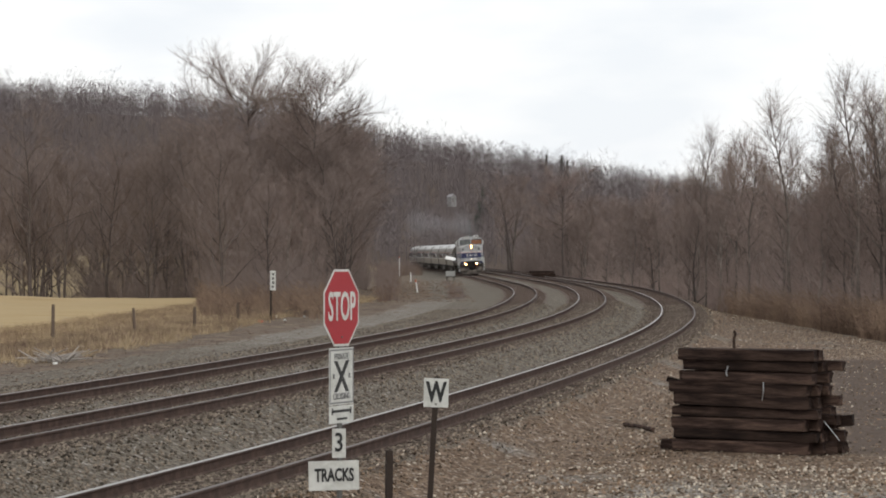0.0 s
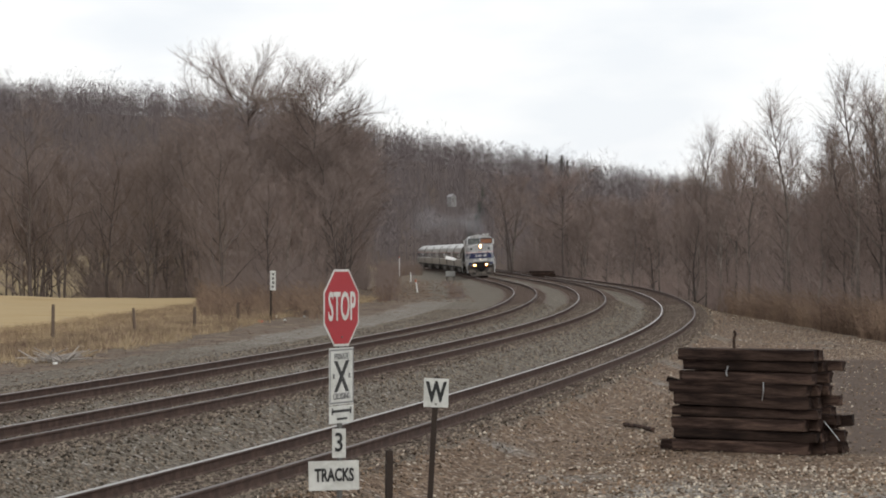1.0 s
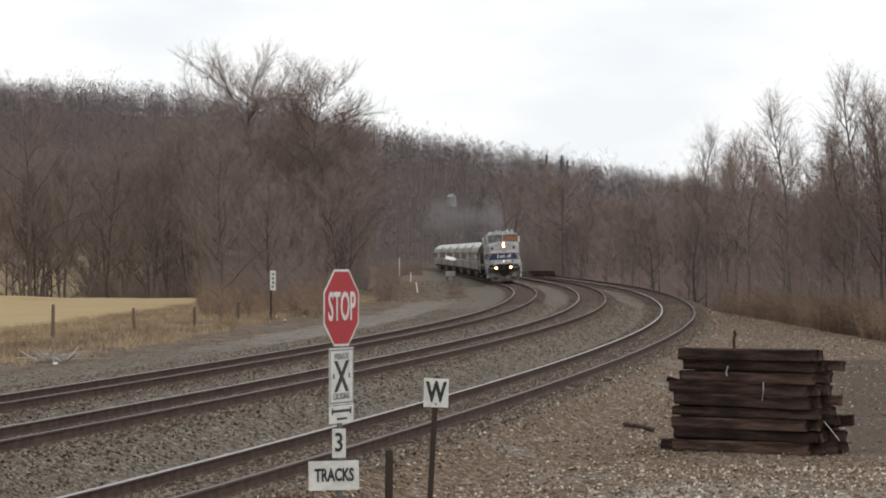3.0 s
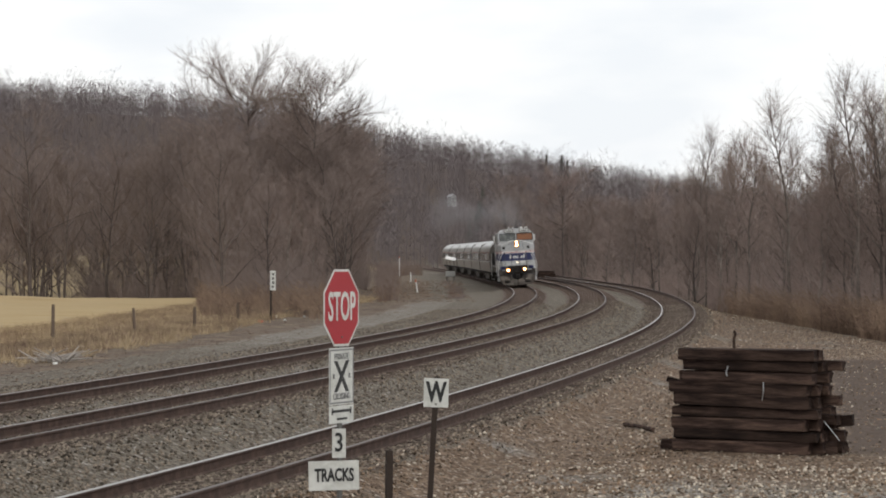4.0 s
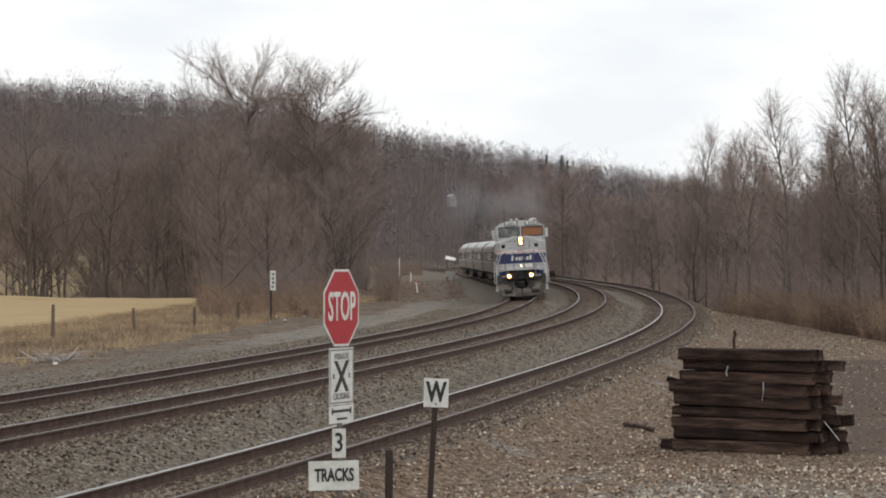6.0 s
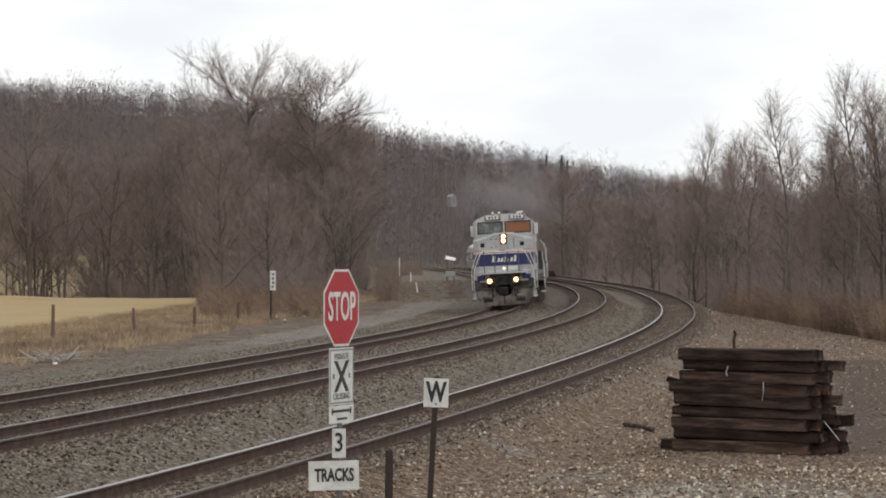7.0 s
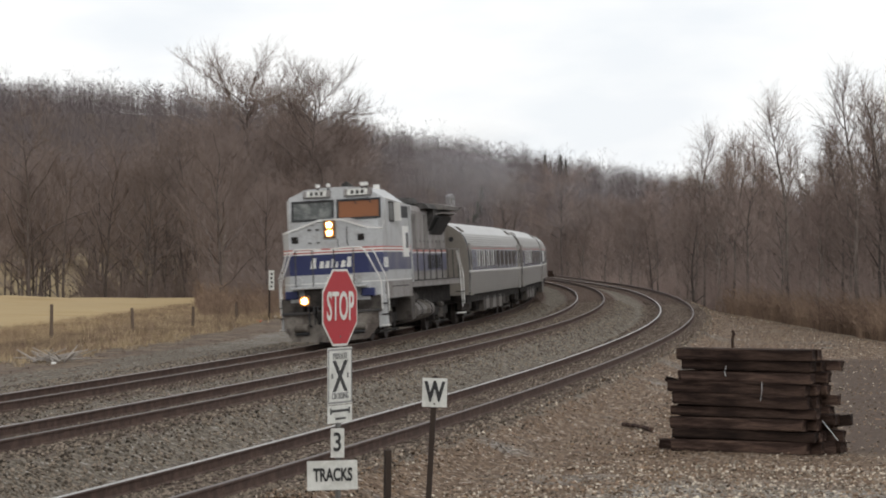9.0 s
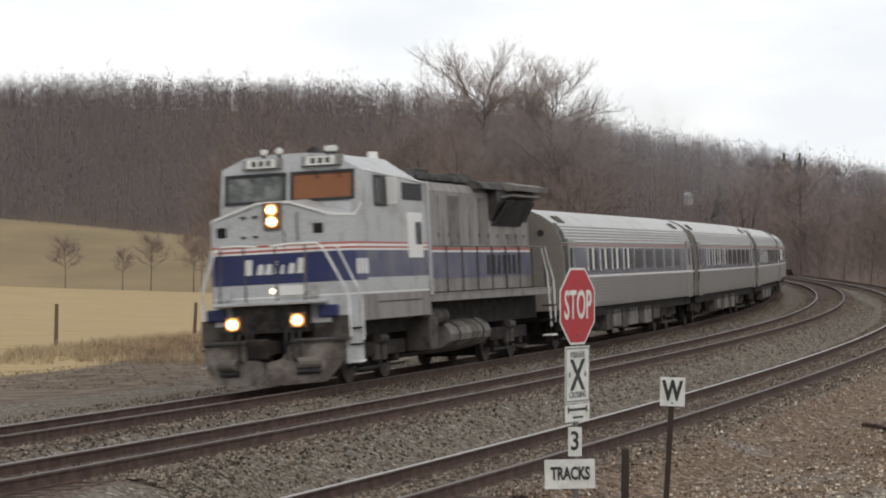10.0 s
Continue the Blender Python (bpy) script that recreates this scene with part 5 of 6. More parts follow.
    # windscreens
    for x0, x1, mat, lab in ((-1.20, -0.04, "pale_glass", "dusty grey windscreen"), (0.17, 1.38, "amber", "windscreen with an amber shade drawn")):
        win = part("windscreen", loft([screen(x0, x1, 3.74, 4.23, -0.02), screen(x0, x1, 3.74, 4.23, 0.012)]), mat, cab, lab)
        part("window_frame", ring_frame(x0, x1, 3.74, 4.23, 0.06, 0.0, 0.035), "black", win)
        for k in (0.35, 0.72):
            xm = x0 + (x1 - x0) * k
            part("wiper", bar([(xm, cab_y(4.3) - 0.05, 4.31), (xm + 0.12, cab_y(4.1) - 0.05, 4.13)], 0.012), "black", win)
    for x0, x1 in ((-0.78, -0.18), (0.45, 1.06)):
        nb = part("number_board", loft([screen(x0 - 0.13, x1 + 0.13, 4.37, 4.60, -0.05), screen(x0 - 0.08, x1 + 0.08, 4.39, 4.58, 0.12)]), "loco_side", cab, "roof number board housing")
        pane = part("board_face", loft([screen(x0, x1, 4.40, 4.575, 0.10), screen(x0, x1, 4.40, 4.575, 0.126)]), "sign_white", nb)
        dig = bmesh.new()
        for i in range(3):
            c = x0 + (x1 - x0) * (0.25 + 0.25 * i)
            loft([screen(c - 0.045, c + 0.045, 4.43, 4.545, 0.12), screen(c - 0.045, c + 0.045, 4.43, 4.545, 0.130)], bm=dig)
        part("board_marks", dig, "soot", pane)
    for x, z in ((-0.46, 4.72), (-0.14, 4.73), (0.88, 4.72), (1.0, 4.72)):
        h = part("marker_lamp", tube(bmesh.new(), (x, 1.62, z), (x, 1.74, z), 0.062, 12), "loco_white", cab)
        part("lamp_foot", boxed(x - 0.03, x + 0.03, 1.64, 1.75, 4.56, z - 0.04), "soot", h)
    for i, x in enumerate((0.12, 0.2, 0.28)):
        part("air_horn", tube(bmesh.new(), (x, 2.9, 4.74 + 0.05 * (i % 2)), (x, 3.5, 4.74 + 0.05 * (i % 2)), 0.07, 10, 0.025), "soot", cab)
    part("beacon", tube(bmesh.new(), (0.7, 5.6, 4.55), (0.7, 5.6, 4.80), 0.13, 12, 0.10), "loco_white", cab, "white roof dome")
    # headlamps
    lampbox = part("headlamp_box", boxed(-0.12, 0.24, 0.33, 0.5, 3.13, 3.66, bevel=0.015), "lamp_ring", nose, "twin headlamp housing")
    for z in (3.29, 3.52):
        rim = part("lamp_rim", tube(bmesh.new(), (0.06, 0.315, z), (0.06, 0.36, z), 0.115, 18), "lamp_ring", lampbox)
        # glowing ring added for glare round the lit lens
        part("halo_ring", tube(bmesh.new(), (0.06, 0.306, z), (0.06, 0.322, z), 0.118, 18), "lamp_halo", rim, "amber ring standing in for the lamp's glare")
        part("headlamp", tube(bmesh.new(), (0.06, 0.300, z), (0.06, 0.32, z), 0.080, 18), "lamp", rim, "lit warm headlamp")
    # nose fittings
    for x in (-1.0, 0.98):
        v = part("nose_vent", boxed(x - 0.10, x + 0.10, 0.36, 0.42, 3.02, 3.22, bevel=0.02), "under", nose)
        part("vent_rim", boxed(x - 0.13, x + 0.13, 0.385, 0.42, 2.99, 3.25), "loco_grey", v)
    part("grab_bar", bar([(0.58, 0.36, 2.9), (0.58, 0.30, 2.95), (0.58, 0.30, 3.4), (0.58, 0.38, 3.45)], 0.014), "soot", nose)
    part("door_seam", boxed(0.28, 0.295, 0.355, 0.40, 1.75, 3.1), "soot", nose)
    for x in (-0.55, -0.30):
        part("nose_step", boxed(x - 0.05, x + 0.05, 0.34, 0.40, 3.0, 3.03), "soot", nose)
        part("nose_step", boxed(x - 0.05, x + 0.05, 0.36, 0.42, 3.38, 3.42), "soot", nose)
    part("marker", tube(bmesh.new(), (0.02, 0.27, 1.93), (0.02, 0.33, 1.93), 0.05, 12), "lamp_dim", nose, "small lit lamp")
    part("sill_panel", boxed(0.16, 0.70, 0.255, 0.32, 1.84, 2.03), "loco_white", nose)
    for x in (-0.92, 0.86):
        part("hose_box", tube(bmesh.new(), (x, 0.22, 1.9), (x, 0.32, 1.9), 0.12, 12), "loco_grey", nose)
    # front walkway, recess, coupler and plough
    deck = part("front_deck", boxed(-1.12, 1.12, -0.12, 0.34, 1.66, 1.73, bevel=0.02), "loco_grey", L, "grey front step plate")
    # no hollow here: the recess's shade is this solid box's dark colour
    part("recess", boxed(-0.72, 0.78, -0.02, 0.32, 1.12, 1.655), "under", deck, "dark block standing in for the shaded recess behind the coupler")
    for sx in (-1, 1):
        part("corner_panel", boxed(sx * 1.14 - 0.20, sx * 1.14 + 0.20, 0.20, 0.42, 1.38, 1.62, bevel=0.03), "loco_blue", deck, "blue corner panel")
        part("side_panel", boxed(sx * 1.15 - 0.33, sx * 1.15 + 0.33, 0.30, 0.62, 0.9, 1.40), "grime_dark", deck)
    for x, z in ((-0.72, 1.32), (0.60, 1.35)):
        d = part("ditch_lamp_box", boxed(x - 0.16, x + 0.16, -0.06, 0.12, z - 0.15, z + 0.15, bevel=0.03), "lamp_ring", deck, "ditch lamp housing")
        # same added glare ring round each ditch lamp
        part("halo_ring", tube(bmesh.new(), (x, -0.075, z), (x, -0.05, z), 0.132, 18), "lamp_halo", d, "amber ring standing in for the lamp's glare")
        part("ditch_lamp", tube(bmesh.new(), (x, -0.085, z), (x, -0.05, z), 0.084, 18), "lamp", d, "lit warm ditch lamp")
    part("coupler", hull([(x, y, z) for x in (-0.17, 0.17) for y, zz in ((-0.75, (0.70, 0.98)), (0.3, (0.72, 0.96))) for z in zz]), "under", deck, "knuckle coupler")
    part("coupler_knuckle", boxed(-0.24, 0.20, -0.80, -0.55, 0.62, 1.02, bevel=0.05), "under", deck)
    for i, x in enumerate((-0.62, -0.46, -0.34, 0.34, 0.48, 0.62)):
        part("brake_hose", bar([(x, 0.0, 1.15), (x + 0.03, -0.14, 0.95), (x + 0.05, -0.16, 0.62), (x + 0.12, -0.10, 0.52)], 0.026), "black", deck)
    plough = bmesh.new()
    for sx in (-1, 1):
        loft([[(sx * 0.02, -0.42, 0.10), (sx * 1.12, 0.02, 0.14), (sx * 1.42, 0.22, 0.52), (sx * 1.42, 0.22, 0.98), (sx * 0.50, -0.12, 0.98), (sx * 0.30, -0.2, 0.62), (sx * 0.02, -0.30, 0.55)],
              [(sx * 0.02, -0.36, 0.10), (sx * 1.12, 0.10, 0.14), (sx * 1.42, 0.30, 0.52), (sx * 1.42, 0.30, 0.98), (sx * 0.50, -0.04, 0.98), (sx * 0.30, -0.12, 0.62), (sx * 0.02, -0.22, 0.55)]], bm=plough)
    plough = part("snow_plough", plough, "plough_steel", L, "grimy grey snow plough")
    for sx in (-1, 1):
        part("plough_lip", loft([[(sx * 0.45, -0.20, 0.93), (sx * 0.45, -0.05, 1.0), (sx * 0.45, -0.05, 0.93)], [(sx * 1.45, 0.14, 0.93), (sx * 1.45, 0.30, 1.0), (sx * 1.45, 0.30, 0.93)]]), "black", plough)
        part("plough_pocket", tube(bmesh.new(), (sx * 0.60, -0.17, 0.52), (sx * 1.02, -0.01, 0.52), 0.12, 12), "grime_grey", plough)
        part("pocket_shade", tube(bmesh.new(), (sx * 0.60, -0.19, 0.36), (sx * 1.02, -0.03, 0.36), 0.05, 10), "black", plough)
    # corner steps and white hand rails at the front
    for sx in (-1, 1):
        st = part("corner_steps", loft([[(sx * 1.36, 0.62, 0.45), (sx * 1.58, 0.72, 0.45), (sx * 1.58, 1.16, 0.45), (sx * 1.36, 1.16, 0.45)], [(sx * 1.36, 0.62, 1.40), (sx * 1.54, 0.72, 1.40), (sx * 1.54, 1.16, 1.40), (sx * 1.36, 1.16, 1.40)]]), "loco_grey", L, "side step well")
        for z in (0.47, 0.8, 1.12):
            part("step_tread", boxed(min(sx * 1.38, sx * 1.62), max(sx * 1.38, sx * 1.62), 0.66, 1.1, z, z + 0.035), "white_paint" if z < 0.5 else "under", st)
        part("hand_rail", bar([(sx * 0.98, 0.22, 2.83), (sx * 1.12, 0.22, 2.70), (sx * 1.46, 0.40, 1.95), (sx * 1.50, 0.50, 1.75), (sx * 1.50, 0.52, 0.98)], 0.024), "white_paint", L, "white front hand rail")
        part("hand_rail", bar([(sx * 1.14, 0.50, 2.86), (sx * 1.30, 0.55, 2.72), (sx * 1.60, 0.75, 1.95), (sx * 1.63, 0.95, 1.70), (sx * 1.63, 1.0, 0.9)], 0.022), "white_paint", L, "white front hand rail")
    rail = part("front_rail", bar([(-0.98, 0.20, 2.83), (-0.5, -0.08, 2.83), (-0.14, -0.10, 2.80)], 0.02), "loco_white", deck)
    part("front_rail", bar([(0.14, -0.10, 2.80), (0.5, -0.08, 2.83), (0.98, 0.20, 2.83)], 0.02), "loco_white", deck)
    for x, mat in ((-0.95, "soot"), (-0.42, "soot"), (0.22, "soot"), (0.78, "grime_grey")):
        part("rail_post", bar([(x, -0.06 if abs(x) < 0.6 else 0.10, 2.82), (x, -0.06, 1.72)], 0.022), mat, deck)
    # cab side windows, doors
    for sx in (-1, 1):
        w1 = part("cab_window", boxed(sx * 1.505 - 0.01, sx * 1.505 + 0.01, 2.72, 3.5, 3.62, 4.14), "glass", cab)
        for y0, y1, z0, z1 in ((2.66, 2.72, 3.58, 4.18), (3.5, 3.56, 3.58, 4.18), (2.66, 3.56, 4.14, 4.19), (2.66, 3.56, 3.56, 3.62)):
            part("window_frame", boxed(sx * 1.51 - 0.015, sx * 1.51 + 0.015, y0, y1, z0, z1), "soot", w1)
        part("wind_deflector", boxed(min(sx * 1.5, sx * 1.72), max(sx * 1.5, sx * 1.72), 3.62, 3.66, 3.60, 4.16), "loco_white", cab, "white side wind deflector")
        part("cab_window", boxed(sx * 1.502 - 0.01, sx * 1.502 + 0.01, 4.85, 6.45, 3.72, 4.08), "black", cab, "dark rear side window")
        dr = part("cab_door", boxed(sx * 1.508 - 0.012, sx * 1.508 + 0.012, 5.15, 6.35, 2.50, 3.46, bevel=0.008), "loco_white", cab, "pale side door")
        part("door_window", boxed(sx * 1.52 - 0.008, sx * 1.52 + 0.008, 5.75, 6.25, 2.78, 3.26), "glass", dr)
        part("rain_gutter", bar([(sx * 1.5, 2.1, 4.27), (sx * 1.5, 6.8, 4.12)], 0.018), "loco_white", cab)
        part("cab_post", boxed(sx * 1.5 - 0.05, sx * 1.5 + 0.05, 6.78, 6.92, 1.7, 4.15), "loco_grey", cab)
        part("side_stripes", boxed(sx * 1.508 - 0.004, sx * 1.508 + 0.004, 2.6, 6.0, 1.60, 1.63), "soot", nose)
    # long hood
    prof = [(-0.94, 1.72), (0.94, 1.72), (0.94, 4.05), (0.86, 4.22), (0.5, 4.34), (-0.5, 4.34), (-0.86, 4.22), (-0.94, 4.05)]
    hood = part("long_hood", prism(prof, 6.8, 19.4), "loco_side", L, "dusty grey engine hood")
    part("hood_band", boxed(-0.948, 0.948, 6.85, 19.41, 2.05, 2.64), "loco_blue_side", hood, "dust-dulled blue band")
    part("hood_red", boxed(-0.952, 0.952, 6.85, 19.42, 2.70, 2.75), "loco_red", hood)
    part("hood_white", boxed(-0.950, 0.950, 6.85, 19.415, 2.645, 2.685), "loco_white", hood)
    part("roof_walk", boxed(-0.72, 0.72, 7.0, 14.4, 4.34, 4.47, bevel=0.03), "soot", hood, "sooty hood roof")
    part("exhaust_stack", boxed(-0.35, 0.35, 10.8, 11.7, 4.47, 4.62, bevel=0.03), "soot", hood)
    for i in range(4):
        part("roof_hatch", boxed(-0.78, 0.78, 7.2 + 1.75 * i, 8.7 + 1.75 * i, 4.30, 4.40, bevel=0.02), "soot", hood)
    for sx in (-1, 1):
        for i in range(12):
            y = 7.05 + 0.98 * i
            d = part("hood_door", boxed(sx * 0.955 - 0.012, sx * 0.955 + 0.012, y, y + 0.90, 2.80, 3.95 if y < 14 else 3.1, bevel=0.006), "tank_grey" if i % 3 == 1 else "loco_side", hood)
            part("door_latch", boxed(sx * 0.975 - 0.01, sx * 0.975 + 0.01, y + 0.80, y + 0.84, 3.0, 3.08), "soot", d)
        for i in range(4):
            part("louvre", boxed(sx * 0.965 - 0.008, sx * 0.965 + 0.008, 8.1 + 0.22 * i, 8.22 + 0.22 * i, 3.15, 3.85), "loco_white", hood)
    # radiator with flared wings
    wing = [(-0.94, 3.40), (0.94, 3.40), (1.16, 3.86), (1.16, 4.18), (0.95, 4.30), (-0.95, 4.30), (-1.16, 4.18), (-1.16, 3.86)]
    rad = part("radiator", prism(wing, 15.0, 19.2), "soot", L, "flared sooty radiator housing")
    part("radiator_cap", prism([(-1.44, 4.14), (1.44, 4.14), (1.46, 4.27), (1.06, 4.37), (-1.06, 4.37), (-1.46, 4.27)], 15.9, 19.7), "tank_grey", rad, "dusty radiator cap")
    part("cap_lead", prism([(-1.20, 4.16), (1.20, 4.16), (1.1, 4.30), (0.95, 4.36), (-0.95, 4.36), (-1.1, 4.30)], 13.6, 15.89), "soot", rad, "sooty sloping roof edge")
    for sx in (-1, 1):
        part("radiator_shelf", slab([(sx * 1.0, 15.4, 3.92), (sx * 1.0, 18.9, 3.92), (sx * 1.42, 18.9, 4.00), (sx * 1.42, 15.6, 4.00)], 0.05, (0, 0, 1)), "tank_grey", rad, "dusty radiator shelf")
        part("radiator_grille", slab([(sx * 0.955, 15.2, 3.30), (sx * 0.955, 18.3, 3.30), (sx * 1.36, 18.3, 3.90), (sx * 1.36, 15.4, 3.90)], 0.02, (sx, 0, -0.6)), "black", rad, "black radiator grille")
        for i in range(5):
            part("grille_bar", slab([(sx * 0.975, 15.7 + 0.55 * i, 3.30), (sx * 0.975, 15.75 + 0.55 * i, 3.30), (sx * 1.385, 15.75 + 0.55 * i, 3.90), (sx * 1.385, 15.7 + 0.55 * i, 3.90)], 0.02, (sx, 0, -0.6)), "soot", rad)
        for i in range(7):
            part("hood_grille", boxed(sx * 0.96 - 0.012, sx * 0.96 + 0.012, 14.6 + 0.56 * i, 14.85 + 0.56 * i, 2.1, 2.58), "black", rad, "dark air slot low on the hood")
    part("rear_stack", boxed(-0.6, 0.6, 13.4, 14.8, 4.34, 4.56, bevel=0.04), "soot", hood)
    # frame, walkway, railings
    fr = part("frame", boxed(-1.5, 1.5, 6.81, 19.3, 1.54, 1.72), "loco_side", L, "dusty walkway frame")
    part("walkway", boxed(-1.46, 1.46, 6.81, 19.6, 1.72, 1.75), "under", fr)
    part("centre_sill", boxed(-1.0, 1.0, 0.4, 19.6, 0.95, 1.54), "under", fr)
    part("side_line", boxed(-1.506, 1.506, 6.82, 19.2, 1.67, 1.69), "tank_grey", fr)
    for sx in (-1, 1):
        hr = part("walkway_rail", bar([(sx * 1.46, 6.9, 2.76), (sx * 1.46, 18.9, 2.76)], 0.02), "tank_grey", fr, "dusty walkway hand rail")
        for i in range(9):
            y = 7.1 + 1.46 * i
            part("rail_post", bar([(sx * 1.46, y, 2.76), (sx * 1.46, y, 1.60)], 0.022), "soot", hr)
        part("rear_rail", bar([(sx * 1.46, 18.9, 2.76), (sx * 1.46, 19.2, 2.4), (sx * 1.52, 19.5, 1.9), (sx * 1.52, 19.55, 0.8)], 0.024), "white_paint", fr)
        part("rear_rail", bar([(sx * 1.46, 18.5, 2.70), (sx * 1.5, 18.9, 2.0), (sx * 1.52, 19.0, 0.7)], 0.024), "white_paint", fr)
        part("rear_step", boxed(min(sx * 1.3, sx * 1.56), max(sx * 1.3, sx * 1.56), 18.9, 19.5, 0.46, 0.50), "white_paint", fr)
        part("rear_step", boxed(min(sx * 1.3, sx * 1.56), max(sx * 1.3, sx * 1.56), 18.9, 19.5, 0.86, 0.90), "under", fr)
        part("rear_step", boxed(min(sx * 1.3, sx * 1.56), max(sx * 1.3, sx * 1.56), 18.9, 19.5, 1.22, 1.26), "under", fr)
    # tank, tanks and trucks
    tank = part("fuel_tank", loft([[(x, y, z) for x, z in TANK] for y in (9.1, 13.0)]), "tank_grey", L, "dusty grey fuel tank")
    for y, mat in ((10.0, "under"), (11.2, "grime_grey"), (12.3, "under")):
        part("tank_band", loft([[(x * 1.012, yy, z * 1.01) for x, z in TANK] for yy in (y - 0.05, y + 0.05 + (0.6 if mat == "grime_grey" else 0))]), mat, tank)
    # dark boxes added to fill the shaded gaps beside the tank
    part("belly_shade_fill", boxed(-1.0, 1.0, 6.9, 9.0, 0.45, 1.0), "under", L)
    part("belly_shade_fill", boxed(-1.0, 1.0, 13.1, 13.9, 0.45, 1.0), "under", L)
    for sx in (-1, 1):
        part("air_tank", tube(bmesh.new(), (sx * 1.15, 7.3, 1.2), (sx * 1.15, 9.0, 1.2), 0.2, 14), "grime_dark", L, "cylindrical air reservoir")
        part("battery_box", boxed(min(sx * 0.9, sx * 1.44), max(sx * 0.9, sx * 1.44), 6.85, 7.6, 0.5, 1.2, bevel=0.03), "grime_dark", L)
    build_truck(L, 4.0, 1.37, 0.508, long=1.5)
    build_truck(L, 15.9, 1.37, 0.508, long=1.5)
    return L


# ------------------------------------------------------------------ passenger cars
def side_at(z):
    """Half width of the rounded car body at a height."""
    return float(np.interp(z, [0.95, 1.2, 1.9, 2.5, 2.9, 3.2, 3.4, 3.6, 3.74, 3.82, 3.86], [1.50, 1.54, 1.58, 1.57, 1.53, 1.43, 1.28, 1.02, 0.72, 0.40, 0.0]))


def shell(y0, y1, grow=0.0, z0=1.08):
    zs = [z0, 1.2, 1.55, 1.9, 2.2, 2.5, 2.7, 2.9, 3.05, 3.2, 3.3, 3.4, 3.5, 3.6, 3.68, 3.74, 3.79, 3.82, 3.85]
    r = [(side_at(z) + grow, z) for z in zs]
    pr = r + [(0, 3.865)] + [(-x, z) for x, z in r[::-1]]
    return [[(x, y, z) for x, z in pr] for y in (y0, y1)]


def build_car():
    C = tagged(new("passenger_car"), "ribbed stainless steel passenger car with dark windows and rounded roof", "railway car", "passenger cars of the train")
    body = part("body", loft(shell(0.35, 25.55)), "stainless", C, "bare stainless shell")
    # rounded end frames and dark gangways
    for y0, y1, yy in ((0.28, 0.40, 0.30), (25.5, 25.62, 25.60)):
        part("end_wall", loft(shell(y0, y1, 0.012)), "car_end", C, "grimy rounded end wall")
    for y0, y1 in ((-0.02, 0.28), (25.62, 25.97)):
        d = part("gangway", boxed(-0.62, 0.62, y0, y1, 1.0, 3.25, bevel=0.06), "black", C, "black gangway bellows")
    for x in (-1.0, 1.0):
        part("end_port", tube(bmesh.new(), (x, 0.25, 3.14), (x, 0.30, 3.14), 0.09, 12), "black", C)
    for sx in (-1, 1):
        ribs = bmesh.new()
        for i in range(9):
            z = 1.12 + 0.092 * i
            w = side_at(z)
            box(ribs, min(sx * (w - 0.02), sx * (w + 0.016)), max(sx * (w - 0.02), sx * (w + 0.016)), 0.45, 25.45, z - 0.022, z + 0.022)
        for i in range(5):
            z = 2.96 + 0.085 * i
            w = side_at(z)
            box(ribs, min(sx * (w - 0.05), sx * (w + 0.014)), max(sx * (w - 0.05), sx * (w + 0.014)), 0.45, 25.45, z - 0.02, z + 0.02)
        part("side_ribs", ribs, "stainless_dull", body, "pressed horizontal ribs")
        part("belt_rail", boxed(min(sx * 1.57, sx * 1.60), max(sx * 1.57, sx * 1.60), 0.45, 25.45, 1.91, 1.965), "loco_white", body, "pale belt stripe")
        part("window_band", boxed(min(sx * 1.56, sx * 1.583), max(sx * 1.56, sx * 1.583), 1.9, 23.6, 1.97, 2.73), "car_band", body, "slate blue band round the windows")
        part("red_line", boxed(min(sx * 1.52, sx * 1.562), max(sx * 1.52, sx * 1.562), 0.45, 25.45, 2.775, 2.80), "loco_red", body)
        part("upper_rail", boxed(min(sx * 1.53, sx * 1.565), max(sx * 1.53, sx * 1.565), 0.45, 25.45, 2.84, 2.88), "stainless_dull", body)
        for i in range(9):
            y = 4.05 + 2.06 * i
            w = part("window", boxed(min(sx * 1.55, sx * 1.586), max(sx * 1.55, sx * 1.586), y, y + 1.56, 2.13, 2.70, bevel=0.01), "glass", C)
            # posts wide and white here: bright window reflections put into their colour
            if i < 4:
                part("bright_window_post", boxed(min(sx * 1.57, sx * 1.594), max(sx * 1.57, sx * 1.594), y + 0.66, y + 0.90, 2.12, 2.71), "loco_white", w, "pale window post with a bright reflection painted in")
            part("window_frame", boxed(min(sx * 1.57, sx * 1.592), max(sx * 1.57, sx * 1.592), y - 0.07, y - 0.005, 2.10, 2.73), "loco_white" if i < 4 else "stainless_dull", w)
        for y in (1.0, 23.9):
            dr = part("side_door", boxed(min(sx * 1.54, sx * 1.592), max(sx * 1.54, sx * 1.592), y, y + 0.78, 1.05, 2.98, bevel=0.01), "stainless_dull", C, "dull steel side door")
            part("door_window", boxed(min(sx * 1.56, sx * 1.60), max(sx * 1.56, sx * 1.60), y + 0.22, y + 0.56, 2.15, 2.72), "glass", dr)
        # black strips proud of the side; a recess's shade put into colour
        for ya, yb in ((0.42, 0.95), (25.2, 25.48)):
            slot = bmesh.new()
            for za, zb in ((1.1, 1.9), (1.9, 2.5), (2.5, 2.9), (2.9, 3.2), (3.2, 3.4)):
                loft([[(sx * (side_at(zz) + dd), yy, zz) for zz, dd in ((za, -0.03), (za, 0.02), (zb, 0.02), (zb, -0.03))] for yy in (ya, yb)], bm=slot)
